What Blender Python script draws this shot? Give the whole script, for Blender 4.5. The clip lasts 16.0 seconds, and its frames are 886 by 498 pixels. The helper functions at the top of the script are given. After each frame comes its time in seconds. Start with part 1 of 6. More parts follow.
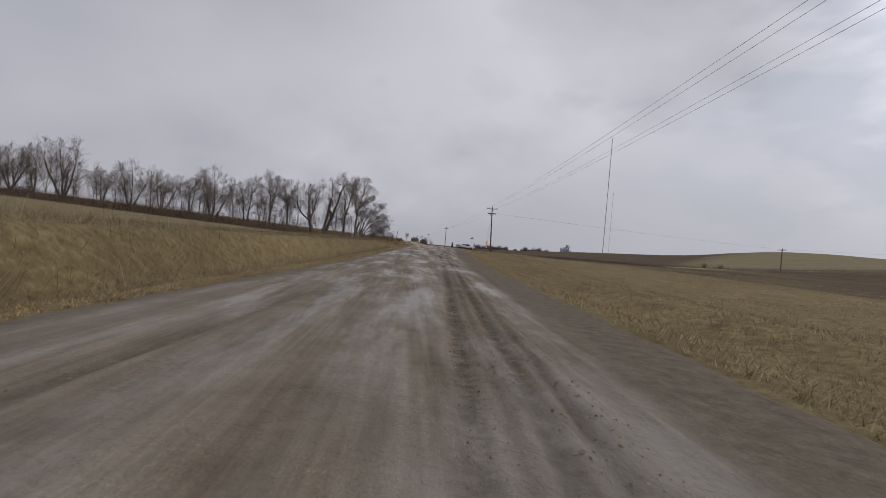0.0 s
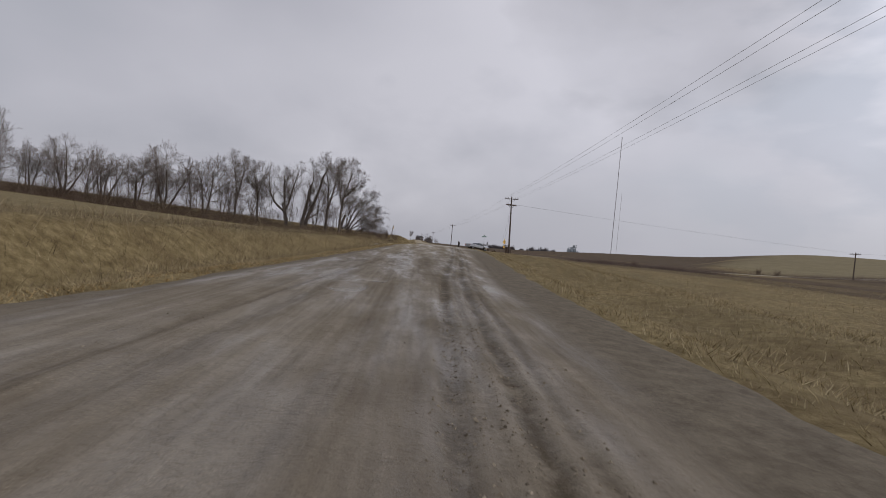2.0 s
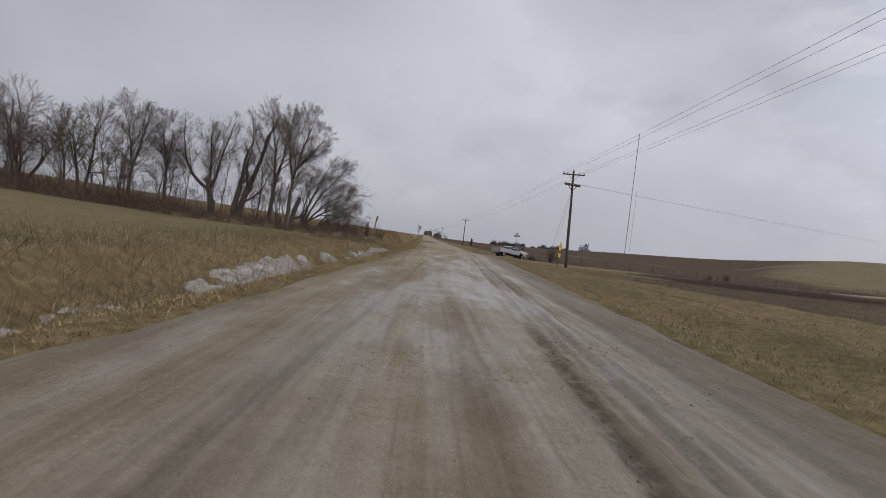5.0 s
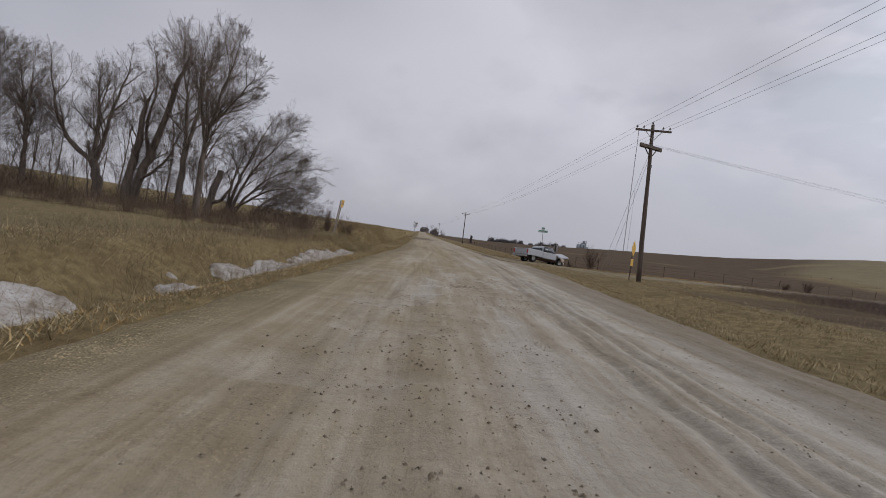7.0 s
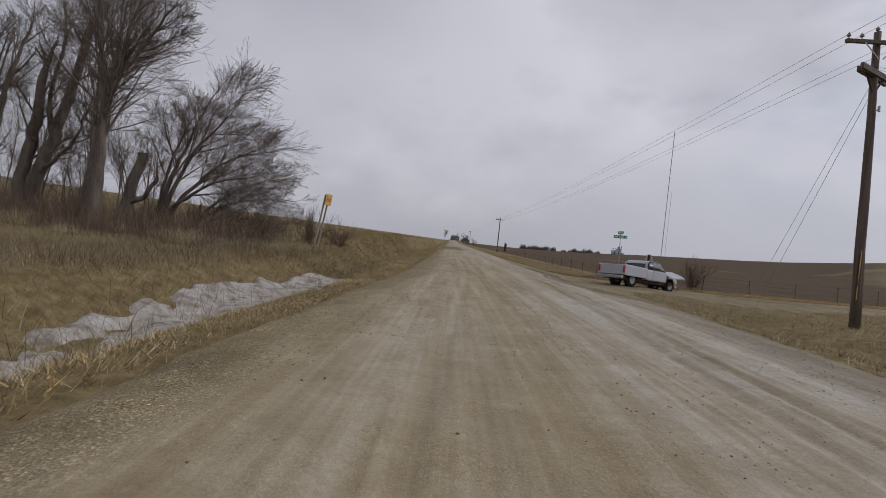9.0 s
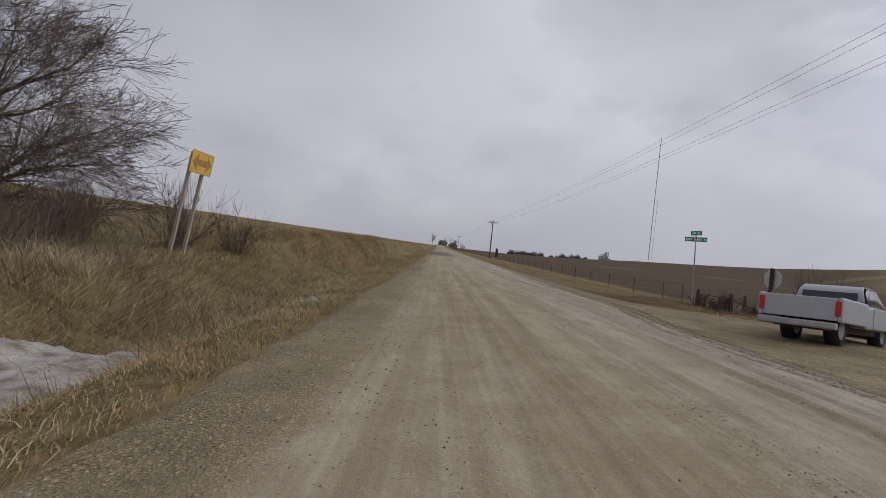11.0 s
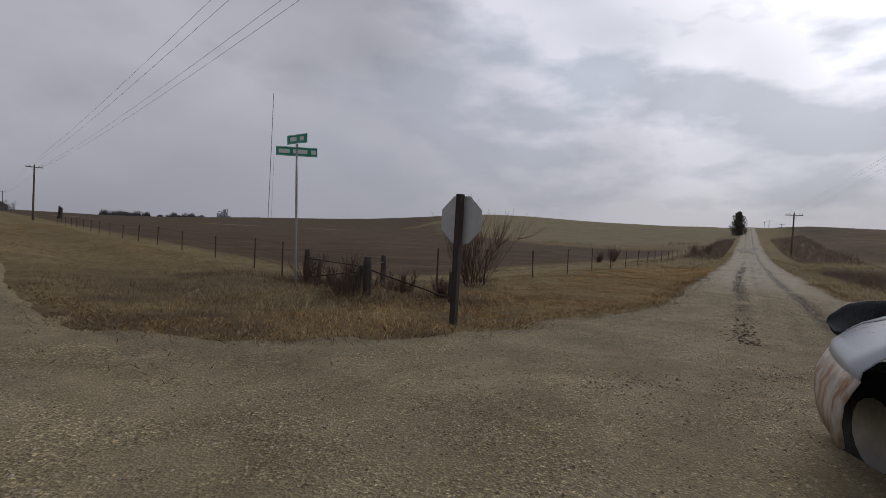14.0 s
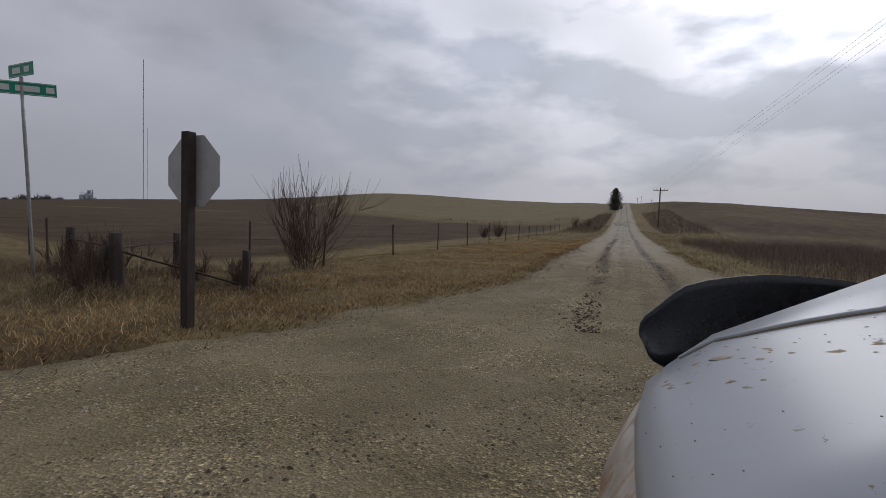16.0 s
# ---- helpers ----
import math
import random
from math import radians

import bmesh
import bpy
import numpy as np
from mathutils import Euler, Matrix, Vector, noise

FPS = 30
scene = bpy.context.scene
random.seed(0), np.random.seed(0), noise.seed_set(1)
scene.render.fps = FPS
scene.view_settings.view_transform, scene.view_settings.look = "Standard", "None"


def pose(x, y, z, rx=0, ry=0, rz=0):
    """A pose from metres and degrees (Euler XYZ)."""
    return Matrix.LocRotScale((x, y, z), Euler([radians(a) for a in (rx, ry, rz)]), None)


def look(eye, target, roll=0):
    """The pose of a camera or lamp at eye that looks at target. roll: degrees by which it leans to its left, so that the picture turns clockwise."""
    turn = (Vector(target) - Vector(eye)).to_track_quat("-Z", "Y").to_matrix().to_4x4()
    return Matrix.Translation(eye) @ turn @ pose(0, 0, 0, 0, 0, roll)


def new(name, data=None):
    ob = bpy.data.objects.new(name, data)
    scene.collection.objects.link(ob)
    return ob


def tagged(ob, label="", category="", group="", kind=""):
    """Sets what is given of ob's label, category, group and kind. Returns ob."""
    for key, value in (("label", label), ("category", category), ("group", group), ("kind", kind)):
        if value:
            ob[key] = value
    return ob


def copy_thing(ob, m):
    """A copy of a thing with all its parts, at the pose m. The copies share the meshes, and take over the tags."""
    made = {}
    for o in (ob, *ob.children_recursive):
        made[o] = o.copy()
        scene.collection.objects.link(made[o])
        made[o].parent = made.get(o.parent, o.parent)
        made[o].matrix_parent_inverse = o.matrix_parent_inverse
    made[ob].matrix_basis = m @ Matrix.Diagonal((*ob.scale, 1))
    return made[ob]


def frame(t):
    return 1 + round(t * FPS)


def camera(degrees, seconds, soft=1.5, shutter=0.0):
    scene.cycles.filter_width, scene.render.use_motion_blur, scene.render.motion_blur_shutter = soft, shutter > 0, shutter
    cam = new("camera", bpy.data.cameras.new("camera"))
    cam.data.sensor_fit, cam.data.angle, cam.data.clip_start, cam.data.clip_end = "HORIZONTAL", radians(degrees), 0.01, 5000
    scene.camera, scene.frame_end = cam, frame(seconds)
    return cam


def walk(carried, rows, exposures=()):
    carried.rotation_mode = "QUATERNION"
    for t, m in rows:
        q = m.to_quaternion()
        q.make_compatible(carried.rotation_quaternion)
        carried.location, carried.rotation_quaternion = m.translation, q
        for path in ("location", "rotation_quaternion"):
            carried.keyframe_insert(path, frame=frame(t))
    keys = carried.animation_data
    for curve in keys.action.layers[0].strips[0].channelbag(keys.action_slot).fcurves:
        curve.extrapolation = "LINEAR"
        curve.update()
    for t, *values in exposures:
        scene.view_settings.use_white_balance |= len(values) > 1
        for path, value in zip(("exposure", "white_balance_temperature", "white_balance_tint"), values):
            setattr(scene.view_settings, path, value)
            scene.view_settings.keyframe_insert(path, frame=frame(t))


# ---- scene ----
# camera: seconds, x, y, z, heading (clockwise from +y), pitch, roll in degrees
PATH = [
    (0, -10.11, -4.38, 0.68, 3.90, -0.43, 4.9),
    (0.5, -9.79, 1.40, 0.71, 3.41, -0.34, 5.1),
    (1, -9.48, 7.18, 0.71, 3.35, -0.46, 5.1),
    (1.5, -9.03, 12.99, 0.69, 3.50, -0.46, 5.4),
    (2, -8.66, 18.63, 0.72, 3.27, -0.63, 5.5),
    (2.5, -8.34, 24.36, 0.77, 2.87, -0.72, 5.3),
    (3, -8.05, 30.25, 0.86, 2.89, -0.80, 5.6),
    (5.3, -7.03, 57.60, 1.61, 1.89, -1.55, 7.3),
    (5.5, -6.96, 59.83, 1.62, 2.04, -1.92, 8.9),
    (6, -6.78, 65.01, 1.56, 2.06, -1.12, 7.4),
    (6.5, -6.58, 69.85, 1.48, 2.32, -1.58, 7.3),
    (7, -6.41, 74.31, 1.46, 2.64, -1.63, 6.9),
    (7.5, -6.22, 78.27, 1.52, 1.63, -1.72, 7.4),
    (8, -6.21, 81.72, 1.55, 0.32, -1.63, 8.8),
    (8.2, -6.15, 83.07, 1.55, -0.23, -1.43, 7.9),
    (10.3, -6.49, 97.29, 1.43, -1.37, -0.57, 5.3),
    (10.5, -6.50, 98.57, 1.43, -1.20, -0.32, 5.8),
    (11, -6.31, 101.35, 1.44, 0.29, -0.32, 6.1),
    (11.5, -6.07, 103.82, 1.43, 3.93, -0.06, 6.3),
    (12, -5.23, 106.67, 1.31, 10.37, -0.63, 8.6),
    (12.5, -4.04, 109.23, 1.34, 18.30, -0.32, 7.2),
    (13, -2.46, 111.28, 1.26, 26.62, -0.32, 6.9),
    (13.5, -0.60, 112.98, 1.31, 34.72, -0.54, 5.6),
    (14, 0.76, 114.08, 1.29, 43.07, -1.78, 3.3),
    (14.5, 2.12, 114.38, 1.23, 47.82, -2.78, 3.5),
    (15, 2.88, 114.45, 1.20, 51.55, -3.30, 3.3),
    (15.5, 3.29, 114.36, 1.16, 53.80, -3.53, 2.7),
    (16, 3.53, 114.37, 1.14, 54.79, -3.64, 2.3),
]
cam = camera(84.71, 16.0, soft=0.7, shutter=0.04)


def view(x, y, z, heading, pitch, roll):
    a, e = radians(heading), radians(pitch)
    eye = Vector((x, y, z))
    return look(eye, eye + Vector((math.sin(a) * math.cos(e), math.cos(a) * math.cos(e), math.sin(e))), roll)


walk(cam, [(r[0], view(*r[1:])) for r in PATH], [(0, 0.0, 6500, 10), (6, 0.0, 6420, 10), (11, 0.0, 6420, 10), (12.0, -0.06, 6440, 10), (12.5, -0.15, 6430, 10), (13.0, -0.32, 6420, 10), (13.5, -0.4, 6380, 10), (14.5, -0.46, 6320, 10), (16, -0.48, 6260, 10)])

# ---- world, sun ----
SUN_AZ, SUN_EL = 82.0, 33.0
CLOUD_OFF = (3.1, 7.3, 0.9)


def look_dir(az, el):
    a, e = radians(az), radians(el)
    return Vector((math.sin(a) * math.cos(e), math.cos(a) * math.cos(e), math.sin(e)))


def build_world():
    w = bpy.data.worlds.new("overcast_sky")
    scene.world = w
    w.use_nodes = True
    nt = w.node_tree
    nt.nodes.clear()
    N, L = nt.nodes.new, nt.links.new
    out, bg = N("ShaderNodeOutputWorld"), N("ShaderNodeBackground")
    sky = N("ShaderNodeTexSky")
    sky.sky_type, sky.sun_disc = "NISHITA", False
    sky.sun_elevation, sky.sun_rotation = radians(SUN_EL), radians(SUN_AZ)
    sky.air_density, sky.dust_density = 1.0, 4.0
    # soft overcast: lumps of cloud round the dome, flatter towards the horizon
    co, sep = N("ShaderNodeTexCoord"), N("ShaderNodeSeparateXYZ")
    L(co.outputs["Generated"], sep.inputs[0])

    def math_node(op, a, b=None, clamp=False):
        n = N("ShaderNodeMath")
        n.operation, n.use_clamp = op, clamp
        for i, v in enumerate((a, b)):
            if v is None:
                continue
            if isinstance(v, (int, float)):
                n.inputs[i].default_value = v
            else:
                L(v, n.inputs[i])
        return n.outputs[0]

    def cloud(scale, detail, rough, dist, off, flat=1.7):
        m = N("ShaderNodeMapping")
        m.inputs["Location"].default_value = off
        m.inputs["Scale"].default_value = (1.0, 1.0, flat)
        L(co.outputs["Generated"], m.inputs["Vector"])
        n = N("ShaderNodeTexNoise")
        n.inputs["Scale"].default_value, n.inputs["Detail"].default_value = scale, detail
        n.inputs["Roughness"].default_value, n.inputs["Distortion"].default_value = rough, dist
        L(m.outputs[0], n.inputs["Vector"])
        return n.outputs["Fac"]

    big = cloud(1.5, 2.0, 0.4, 0.2, CLOUD_OFF)
    mid = cloud(3.4, 5.0, 0.5, 0.1, (1.7, 2.9, 0.4))
    mixv = math_node("ADD", math_node("MULTIPLY", big, 0.85), math_node("MULTIPLY", mid, 0.15))
    # thinner cloud in the sun's direction
    sun = look_dir(SUN_AZ, SUN_EL)
    dot = N("ShaderNodeVectorMath")
    dot.operation = "DOT_PRODUCT"
    dot.inputs[1].default_value = sun
    L(co.outputs["Generated"], dot.inputs[0])
    facing = math_node("MAXIMUM", dot.outputs["Value"], 0.0)
    wide, glow = math_node("POWER", facing, 2.0), math_node("POWER", facing, 9.0)
    ramp = N("ShaderNodeValToRGB")
    e = ramp.color_ramp.elements
    e[0].position, e[0].color = 0.37, (0.365, 0.380, 0.425, 1)
    e[1].position, e[1].color = 0.63, (0.555, 0.548, 0.60, 1)
    mid_e = e.new(0.5)
    mid_e.color = (0.463, 0.46, 0.51, 1)
    L(mixv, ramp.inputs["Fac"])
    # a darker, flatter band of far cloud along the horizon
    edge = math_node("MULTIPLY", math_node("SUBTRACT", mid, 0.5), 4.0)
    low = math_node("ADD", math_node("SUBTRACT", 1.0, math_node("MULTIPLY", sep.outputs[2], 4.0)), edge, True)
    hor = N("ShaderNodeMix")
    hor.data_type = "RGBA"
    L(math_node("MULTIPLY", low, 0.7), hor.inputs["Factor"])
    L(ramp.outputs[0], hor.inputs[6])
    hor.inputs[7].default_value = (0.388, 0.39, 0.438, 1)
    thin = math_node("MULTIPLY", math_node("POWER", math_node("MULTIPLY", mixv, 1.95), 2.5), math_node("SUBTRACT", 1.0, math_node("MULTIPLY", low, 0.75)))
    bright = math_node("ADD", math_node("ADD", 0.95, math_node("MULTIPLY", wide, 0.55)), math_node("MULTIPLY", math_node("MULTIPLY", glow, thin), 2.5))
    # heaped cloud low on the sunny side
    lump = cloud(4.6, 5.0, 0.5, 0.0, (2.1, 6.4, 5.5), 2.6)
    level = math_node("ABSOLUTE", math_node("SUBTRACT", sep.outputs[2], 0.225))
    heap = math_node("ADD", math_node("MULTIPLY", math_node("SUBTRACT", lump, 0.5), 7.0), math_node("SUBTRACT", 0.95, math_node("MULTIPLY", level, 7.0)), True)
    bright = math_node("MULTIPLY", bright, math_node("SUBTRACT", 1.0, math_node("MULTIPLY", math_node("MULTIPLY", heap, math_node("POWER", facing, 5.0)), 0.44)))
    # one heavier bank of cloud that hangs over the side of the field
    bank_dot = N("ShaderNodeVectorMath")
    bank_dot.operation = "DOT_PRODUCT"
    bank_dot.inputs[1].default_value = look_dir(28.0, 32.0)
    L(co.outputs["Generated"], bank_dot.inputs[0])
    bank = math_node("ADD", math_node("MULTIPLY", math_node("SUBTRACT", bank_dot.outputs["Value"], 0.955), 30.0), math_node("MULTIPLY", math_node("SUBTRACT", mid, 0.5), 2.2), True)
    bright = math_node("MULTIPLY", bright, math_node("SUBTRACT", 1.0, math_node("MULTIPLY", bank, 0.31)))
    lit = N("ShaderNodeVectorMath")
    lit.operation = "SCALE"
    blue = N("ShaderNodeMix")
    blue.data_type = "RGBA"
    L(math_node("MULTIPLY", heap, math_node("POWER", facing, 4.0)), blue.inputs["Factor"])
    L(hor.outputs[2], blue.inputs[6])
    blue.inputs[7].default_value = (0.355, 0.395, 0.475, 1)
    L(blue.outputs[2], lit.inputs[0]), L(bright, lit.inputs["Scale"])
    # a little of the clear sky above shines through
    soft = N("ShaderNodeVectorMath")
    soft.operation = "SCALE"
    soft.inputs["Scale"].default_value = 0.007
    L(sky.outputs[0], soft.inputs[0])
    tot = N("ShaderNodeVectorMath")
    L(lit.outputs[0], tot.inputs[0]), L(soft.outputs[0], tot.inputs[1])
    L(tot.outputs[0], bg.inputs["Color"])
    bg.inputs["Strength"].default_value = 1.0
    L(bg.outputs[0], out.inputs["Surface"])
    lamp = bpy.data.lights.new("sun", "SUN")
    lamp.energy, lamp.angle, lamp.color = 0.5, radians(25), (1.0, 0.98, 0.96)
    ob = new("sun", lamp)
    ob.matrix_world = look(sun * 500, (0, 0, 0))


build_world()

# ---- materials ----
def rgba(c):
    return (*c, 1.0)


class Nodes:
    """A small node-tree writer."""

    def __init__(self, name, rough=0.8, metal=0.0, spec=0.5):
        self.m = bpy.data.materials.new(name)
        self.m.use_nodes = True
        self.t = self.m.node_tree
        self.b = self.t.nodes["Principled BSDF"]
        self.b.inputs["Roughness"].default_value = rough
        self.b.inputs["Metallic"].default_value = metal
        self.b.inputs["Specular IOR Level"].default_value = spec
        self.pos = self.t.nodes.new("ShaderNodeNewGeometry").outputs["Position"]

    def n(self, kind):
        return self.t.nodes.new(kind)

    def link(self, a, b):
        self.t.links.new(a, b)

    def noise(self, scale, detail=4.0, rough=0.55, vec=None, stretch=None, dist=0.0):
        v = vec or self.pos
        if stretch:
            mp = self.n("ShaderNodeMapping")
            mp.inputs["Scale"].default_value = stretch
            self.link(v, mp.inputs["Vector"])
            v = mp.outputs[0]
        t = self.n("ShaderNodeTexNoise")
        t.inputs["Scale"].default_value, t.inputs["Detail"].default_value = scale, detail
        t.inputs["Roughness"].default_value, t.inputs["Distortion"].default_value = rough, dist
        self.link(v, t.inputs["Vector"])
        return t.outputs["Fac"]

    def voronoi(self, scale, feature="F1", vec=None):
        t = self.n("ShaderNodeTexVoronoi")
        t.inputs["Scale"].default_value, t.feature = scale, feature
        self.link(vec or self.pos, t.inputs["Vector"])
        return t

    def ramp(self, fac, stops):
        r = self.n("ShaderNodeValToRGB")
        e = r.color_ramp.elements
        e[0].position, e[0].color = stops[0][0], rgba(stops[0][1])
        e[1].position, e[1].color = stops[-1][0], rgba(stops[-1][1])
        for p, c in stops[1:-1]:
            k = e.new(p)
            k.color = rgba(c)
        self.link(fac, r.inputs["Fac"])
        return r.outputs[0]

    def grey(self, fac, lo, hi, a=0.0, b=1.0):
        r = self.n("ShaderNodeMapRange")
        r.inputs["From Min"].default_value, r.inputs["From Max"].default_value = lo, hi
        r.inputs["To Min"].default_value, r.inputs["To Max"].default_value = a, b
        self.link(fac, r.inputs["Value"])
        return r.outputs[0]

    def math(self, op, a, b=None):
        k = self.n("ShaderNodeMath")
        k.operation = op
        for i, v in enumerate((a, b)):
            if v is None:
                continue
            if isinstance(v, (int, float)):
                k.inputs[i].default_value = v
            else:
                self.link(v, k.inputs[i])
        return k.outputs[0]

    def mix(self, fac, a, b, blend="MIX"):
        k = self.n("ShaderNodeMix")
        k.data_type, k.blend_type = "RGBA", blend
        for i, v in ((0, fac), (6, a), (7, b)):
            if isinstance(v, (int, float)):
                k.inputs[i].default_value = v
            elif isinstance(v, tuple):
                k.inputs[i].default_value = rgba(v)
            else:
                self.link(v, k.inputs[i])
        return k.outputs[2]

    def attr(self, name):
        a = self.n("ShaderNodeAttribute")
        a.attribute_name = name
        return a.outputs["Fac"]

    def rand(self):
        return self.n("ShaderNodeObjectInfo").outputs["Random"]

    def island(self):
        return self.n("ShaderNodeNewGeometry").outputs["Random Per Island"]

    def colour(self, c):
        if isinstance(c, tuple):
            self.b.inputs["Base Color"].default_value = rgba(c)
        else:
            self.link(c, self.b.inputs["Base Color"])

    def rough(self, r):
        self.link(r, self.b.inputs["Roughness"])

    def bump(self, h, strength=0.5, dist=0.02):
        k = self.n("ShaderNodeBump")
        k.inputs["Strength"].default_value, k.inputs["Distance"].default_value = strength, dist
        self.link(h, k.inputs["Height"])
        self.link(k.outputs[0], self.b.inputs["Normal"])


def plain(name, c, rough=0.7, metal=0.0, vary=0.25, scale=6.0, bump=0.2, stretch=None):
    """A surface of one colour with grain and stains."""
    k = Nodes(name, rough, metal)
    lo, hi = tuple(v * (1 - vary) for v in c), tuple(min(1, v * (1 + vary)) for v in c)
    f = k.noise(scale, 6, 0.6, stretch=stretch)
    k.colour(k.ramp(f, [(0.3, lo), (0.7, hi)]))
    k.rough(k.grey(k.noise(scale * 3, 3), 0.3, 0.7, max(0, rough - 0.12), min(1, rough + 0.1)))
    if bump:
        k.bump(k.noise(scale * 6, 4, stretch=stretch), bump, 0.01)
    return k.m


def road_material():
    """Muddy limestone road: streaks along the tracks, damp films, stones; loose gravel where "gravel" is 1."""
    k = Nodes("muddy_limestone_road", 0.6, 0, 0.3)
    track, mud, shoulder, gravel = k.attr("track"), k.attr("wet"), k.attr("shoulder"), k.attr("gravel")
    sep = k.n("ShaderNodeSeparateXYZ")
    k.link(k.pos, sep.inputs[0])
    late = k.grey(sep.outputs[1], 36.0, 90.0)
    streak = k.noise(1.3, 3, 0.45, stretch=(2.0, 0.06, 1), dist=0.3)
    thin = k.noise(7.0, 3, 0.5, stretch=(2.0, 0.045, 1), dist=0.25)
    streak = k.math("ADD", k.math("MULTIPLY", streak, 0.55), k.math("MULTIPLY", thin, 0.45))
    patch = k.noise(0.35, 5, 0.6)
    blot = k.noise(2.0, 5, 0.6)
    fine = k.noise(45, 4, 0.7)
    # early stretch: brown-grey paste; later: pale tan lime
    early = k.ramp(k.math("ADD", k.math("MULTIPLY", streak, 0.7), k.math("MULTIPLY", blot, 0.3)), [(0.39, (0.125, 0.101, 0.073)), (0.5, (0.185, 0.154, 0.114)), (0.61, (0.25, 0.214, 0.165))])
    early = k.mix(k.grey(patch, 0.45, 0.65, 0, 0.45), early, (0.218, 0.186, 0.143))
    lime = k.ramp(k.math("ADD", k.math("MULTIPLY", streak, 0.65), k.math("MULTIPLY", blot, 0.35)), [(0.37, (0.268, 0.214, 0.130)), (0.48, (0.33, 0.27, 0.17)), (0.55, (0.382, 0.322, 0.217)), (0.64, (0.44, 0.384, 0.28))])
    c = k.mix(k.math("MULTIPLY", late, 0.94), early, lime)
    c = k.mix(k.math("MULTIPLY", k.attr("lime"), k.grey(streak, 0.4, 0.6, 0.25, 0.85)), c, k.ramp(blot, [(0.35, (0.385, 0.353, 0.302)), (0.65, (0.48, 0.447, 0.395))]))
    stony = k.ramp(k.math("ADD", k.math("MULTIPLY", k.noise(0.7, 5, 0.6), 0.6), k.math("MULTIPLY", blot, 0.4)), [(0.38, (0.20, 0.163, 0.096)), (0.5, (0.26, 0.213, 0.128)), (0.62, (0.325, 0.267, 0.167))])
    stony = k.mix(k.grey(k.noise(0.55, 6, 0.68), 0.49, 0.62, 0, 0.35), stony, (0.175, 0.143, 0.092))
    c = k.mix(gravel, c, stony)
    # dark churned mud: in the ruts, where the colour also carries the groove's shade, and in crumbs strewn beside them
    crumbs = k.grey(k.noise(13, 5, 0.72), 0.5, 0.6)
    torn = k.grey(k.noise(1.1, 5, 0.7, stretch=(1.6, 0.35, 1)), 0.42, 0.6)
    c = k.mix(k.math("MULTIPLY", k.math("MULTIPLY", crumbs, torn), k.grey(gravel, 0, 1, 0.17, 0.1)), c, (0.103, 0.080, 0.052))
    c = k.mix(k.math("MULTIPLY", track, k.grey(k.noise(6, 5, 0.75), 0.40, 0.56, 0.3, 1.0)), c, (0.077, 0.060, 0.039))
    c = k.mix(shoulder, c, k.ramp(k.noise(5.0, 6, 0.7), [(0.3, (0.095, 0.077, 0.055)), (0.7, (0.185, 0.155, 0.113))]))
    # single stones, each of its own tone
    stone_tones = [(0.08, (0.36, 0.35, 0.33)), (0.25, (0.88, 0.88, 0.87)), (0.84, (1.06, 1.05, 1.03)), (0.95, (2.3, 2.3, 2.2))]
    heights = []
    for scale, lo, hi in ((105, 0.05, 0.22), (58, 0.0, 0.1)):
        st = k.voronoi(scale)
        tone = k.n("ShaderNodeSeparateColor")
        k.link(st.outputs["Color"], tone.inputs[0])
        cover = k.math("ADD", k.grey(k.noise(1.7, 5, 0.65), 0.42, 0.62, lo, hi), k.math("MULTIPLY", gravel, k.grey(k.noise(0.9, 6, 0.7), 0.42, 0.58, 0.1, 0.5)))
        c = k.mix(cover, c, k.mix(1.0, c, k.ramp(tone.outputs[0], stone_tones), "MULTIPLY"))
        heights.append(st.outputs["Distance"])
    c = k.mix(0.2, c, k.ramp(fine, [(0.3, (0.1, 0.09, 0.08)), (0.7, (0.5, 0.47, 0.42))]), "OVERLAY")
    k.colour(c)
    film = k.grey(k.noise(0.8, 5, 0.6, stretch=(1.6, 0.28, 1)), 0.42, 0.62)
    film = k.math("MULTIPLY", film, k.grey(sep.outputs[1], 60.0, 104.0, 1.0, 0.4))
    film = k.math("MULTIPLY", k.math("SUBTRACT", 1.0, k.math("MAXIMUM", shoulder, gravel)), k.math("ADD", film, mud))
    k.rough(k.grey(film, 0.0, 1.0, 0.85, 0.3))
    k.link(k.grey(film, 0.0, 1.0, 0.1, 0.4), k.b.inputs["Specular IOR Level"])
    h = k.math("ADD", k.math("MULTIPLY", fine, 0.4), k.math("MULTIPLY", heights[0], k.math("ADD", 0.25, k.math("MULTIPLY", gravel, 0.5))))
    h = k.math("ADD", h, k.math("MULTIPLY", heights[1], k.math("ADD", 0.1, k.math("MULTIPLY", gravel, 1.9))))
    h = k.math("ADD", h, k.math("MULTIPLY", crumbs, k.grey(gravel, 0, 1, 0.45, 0.2)))
    k.bump(h, 0.55, 0.012)
    return k.m


M_ROAD = M_SIDE = road_material()


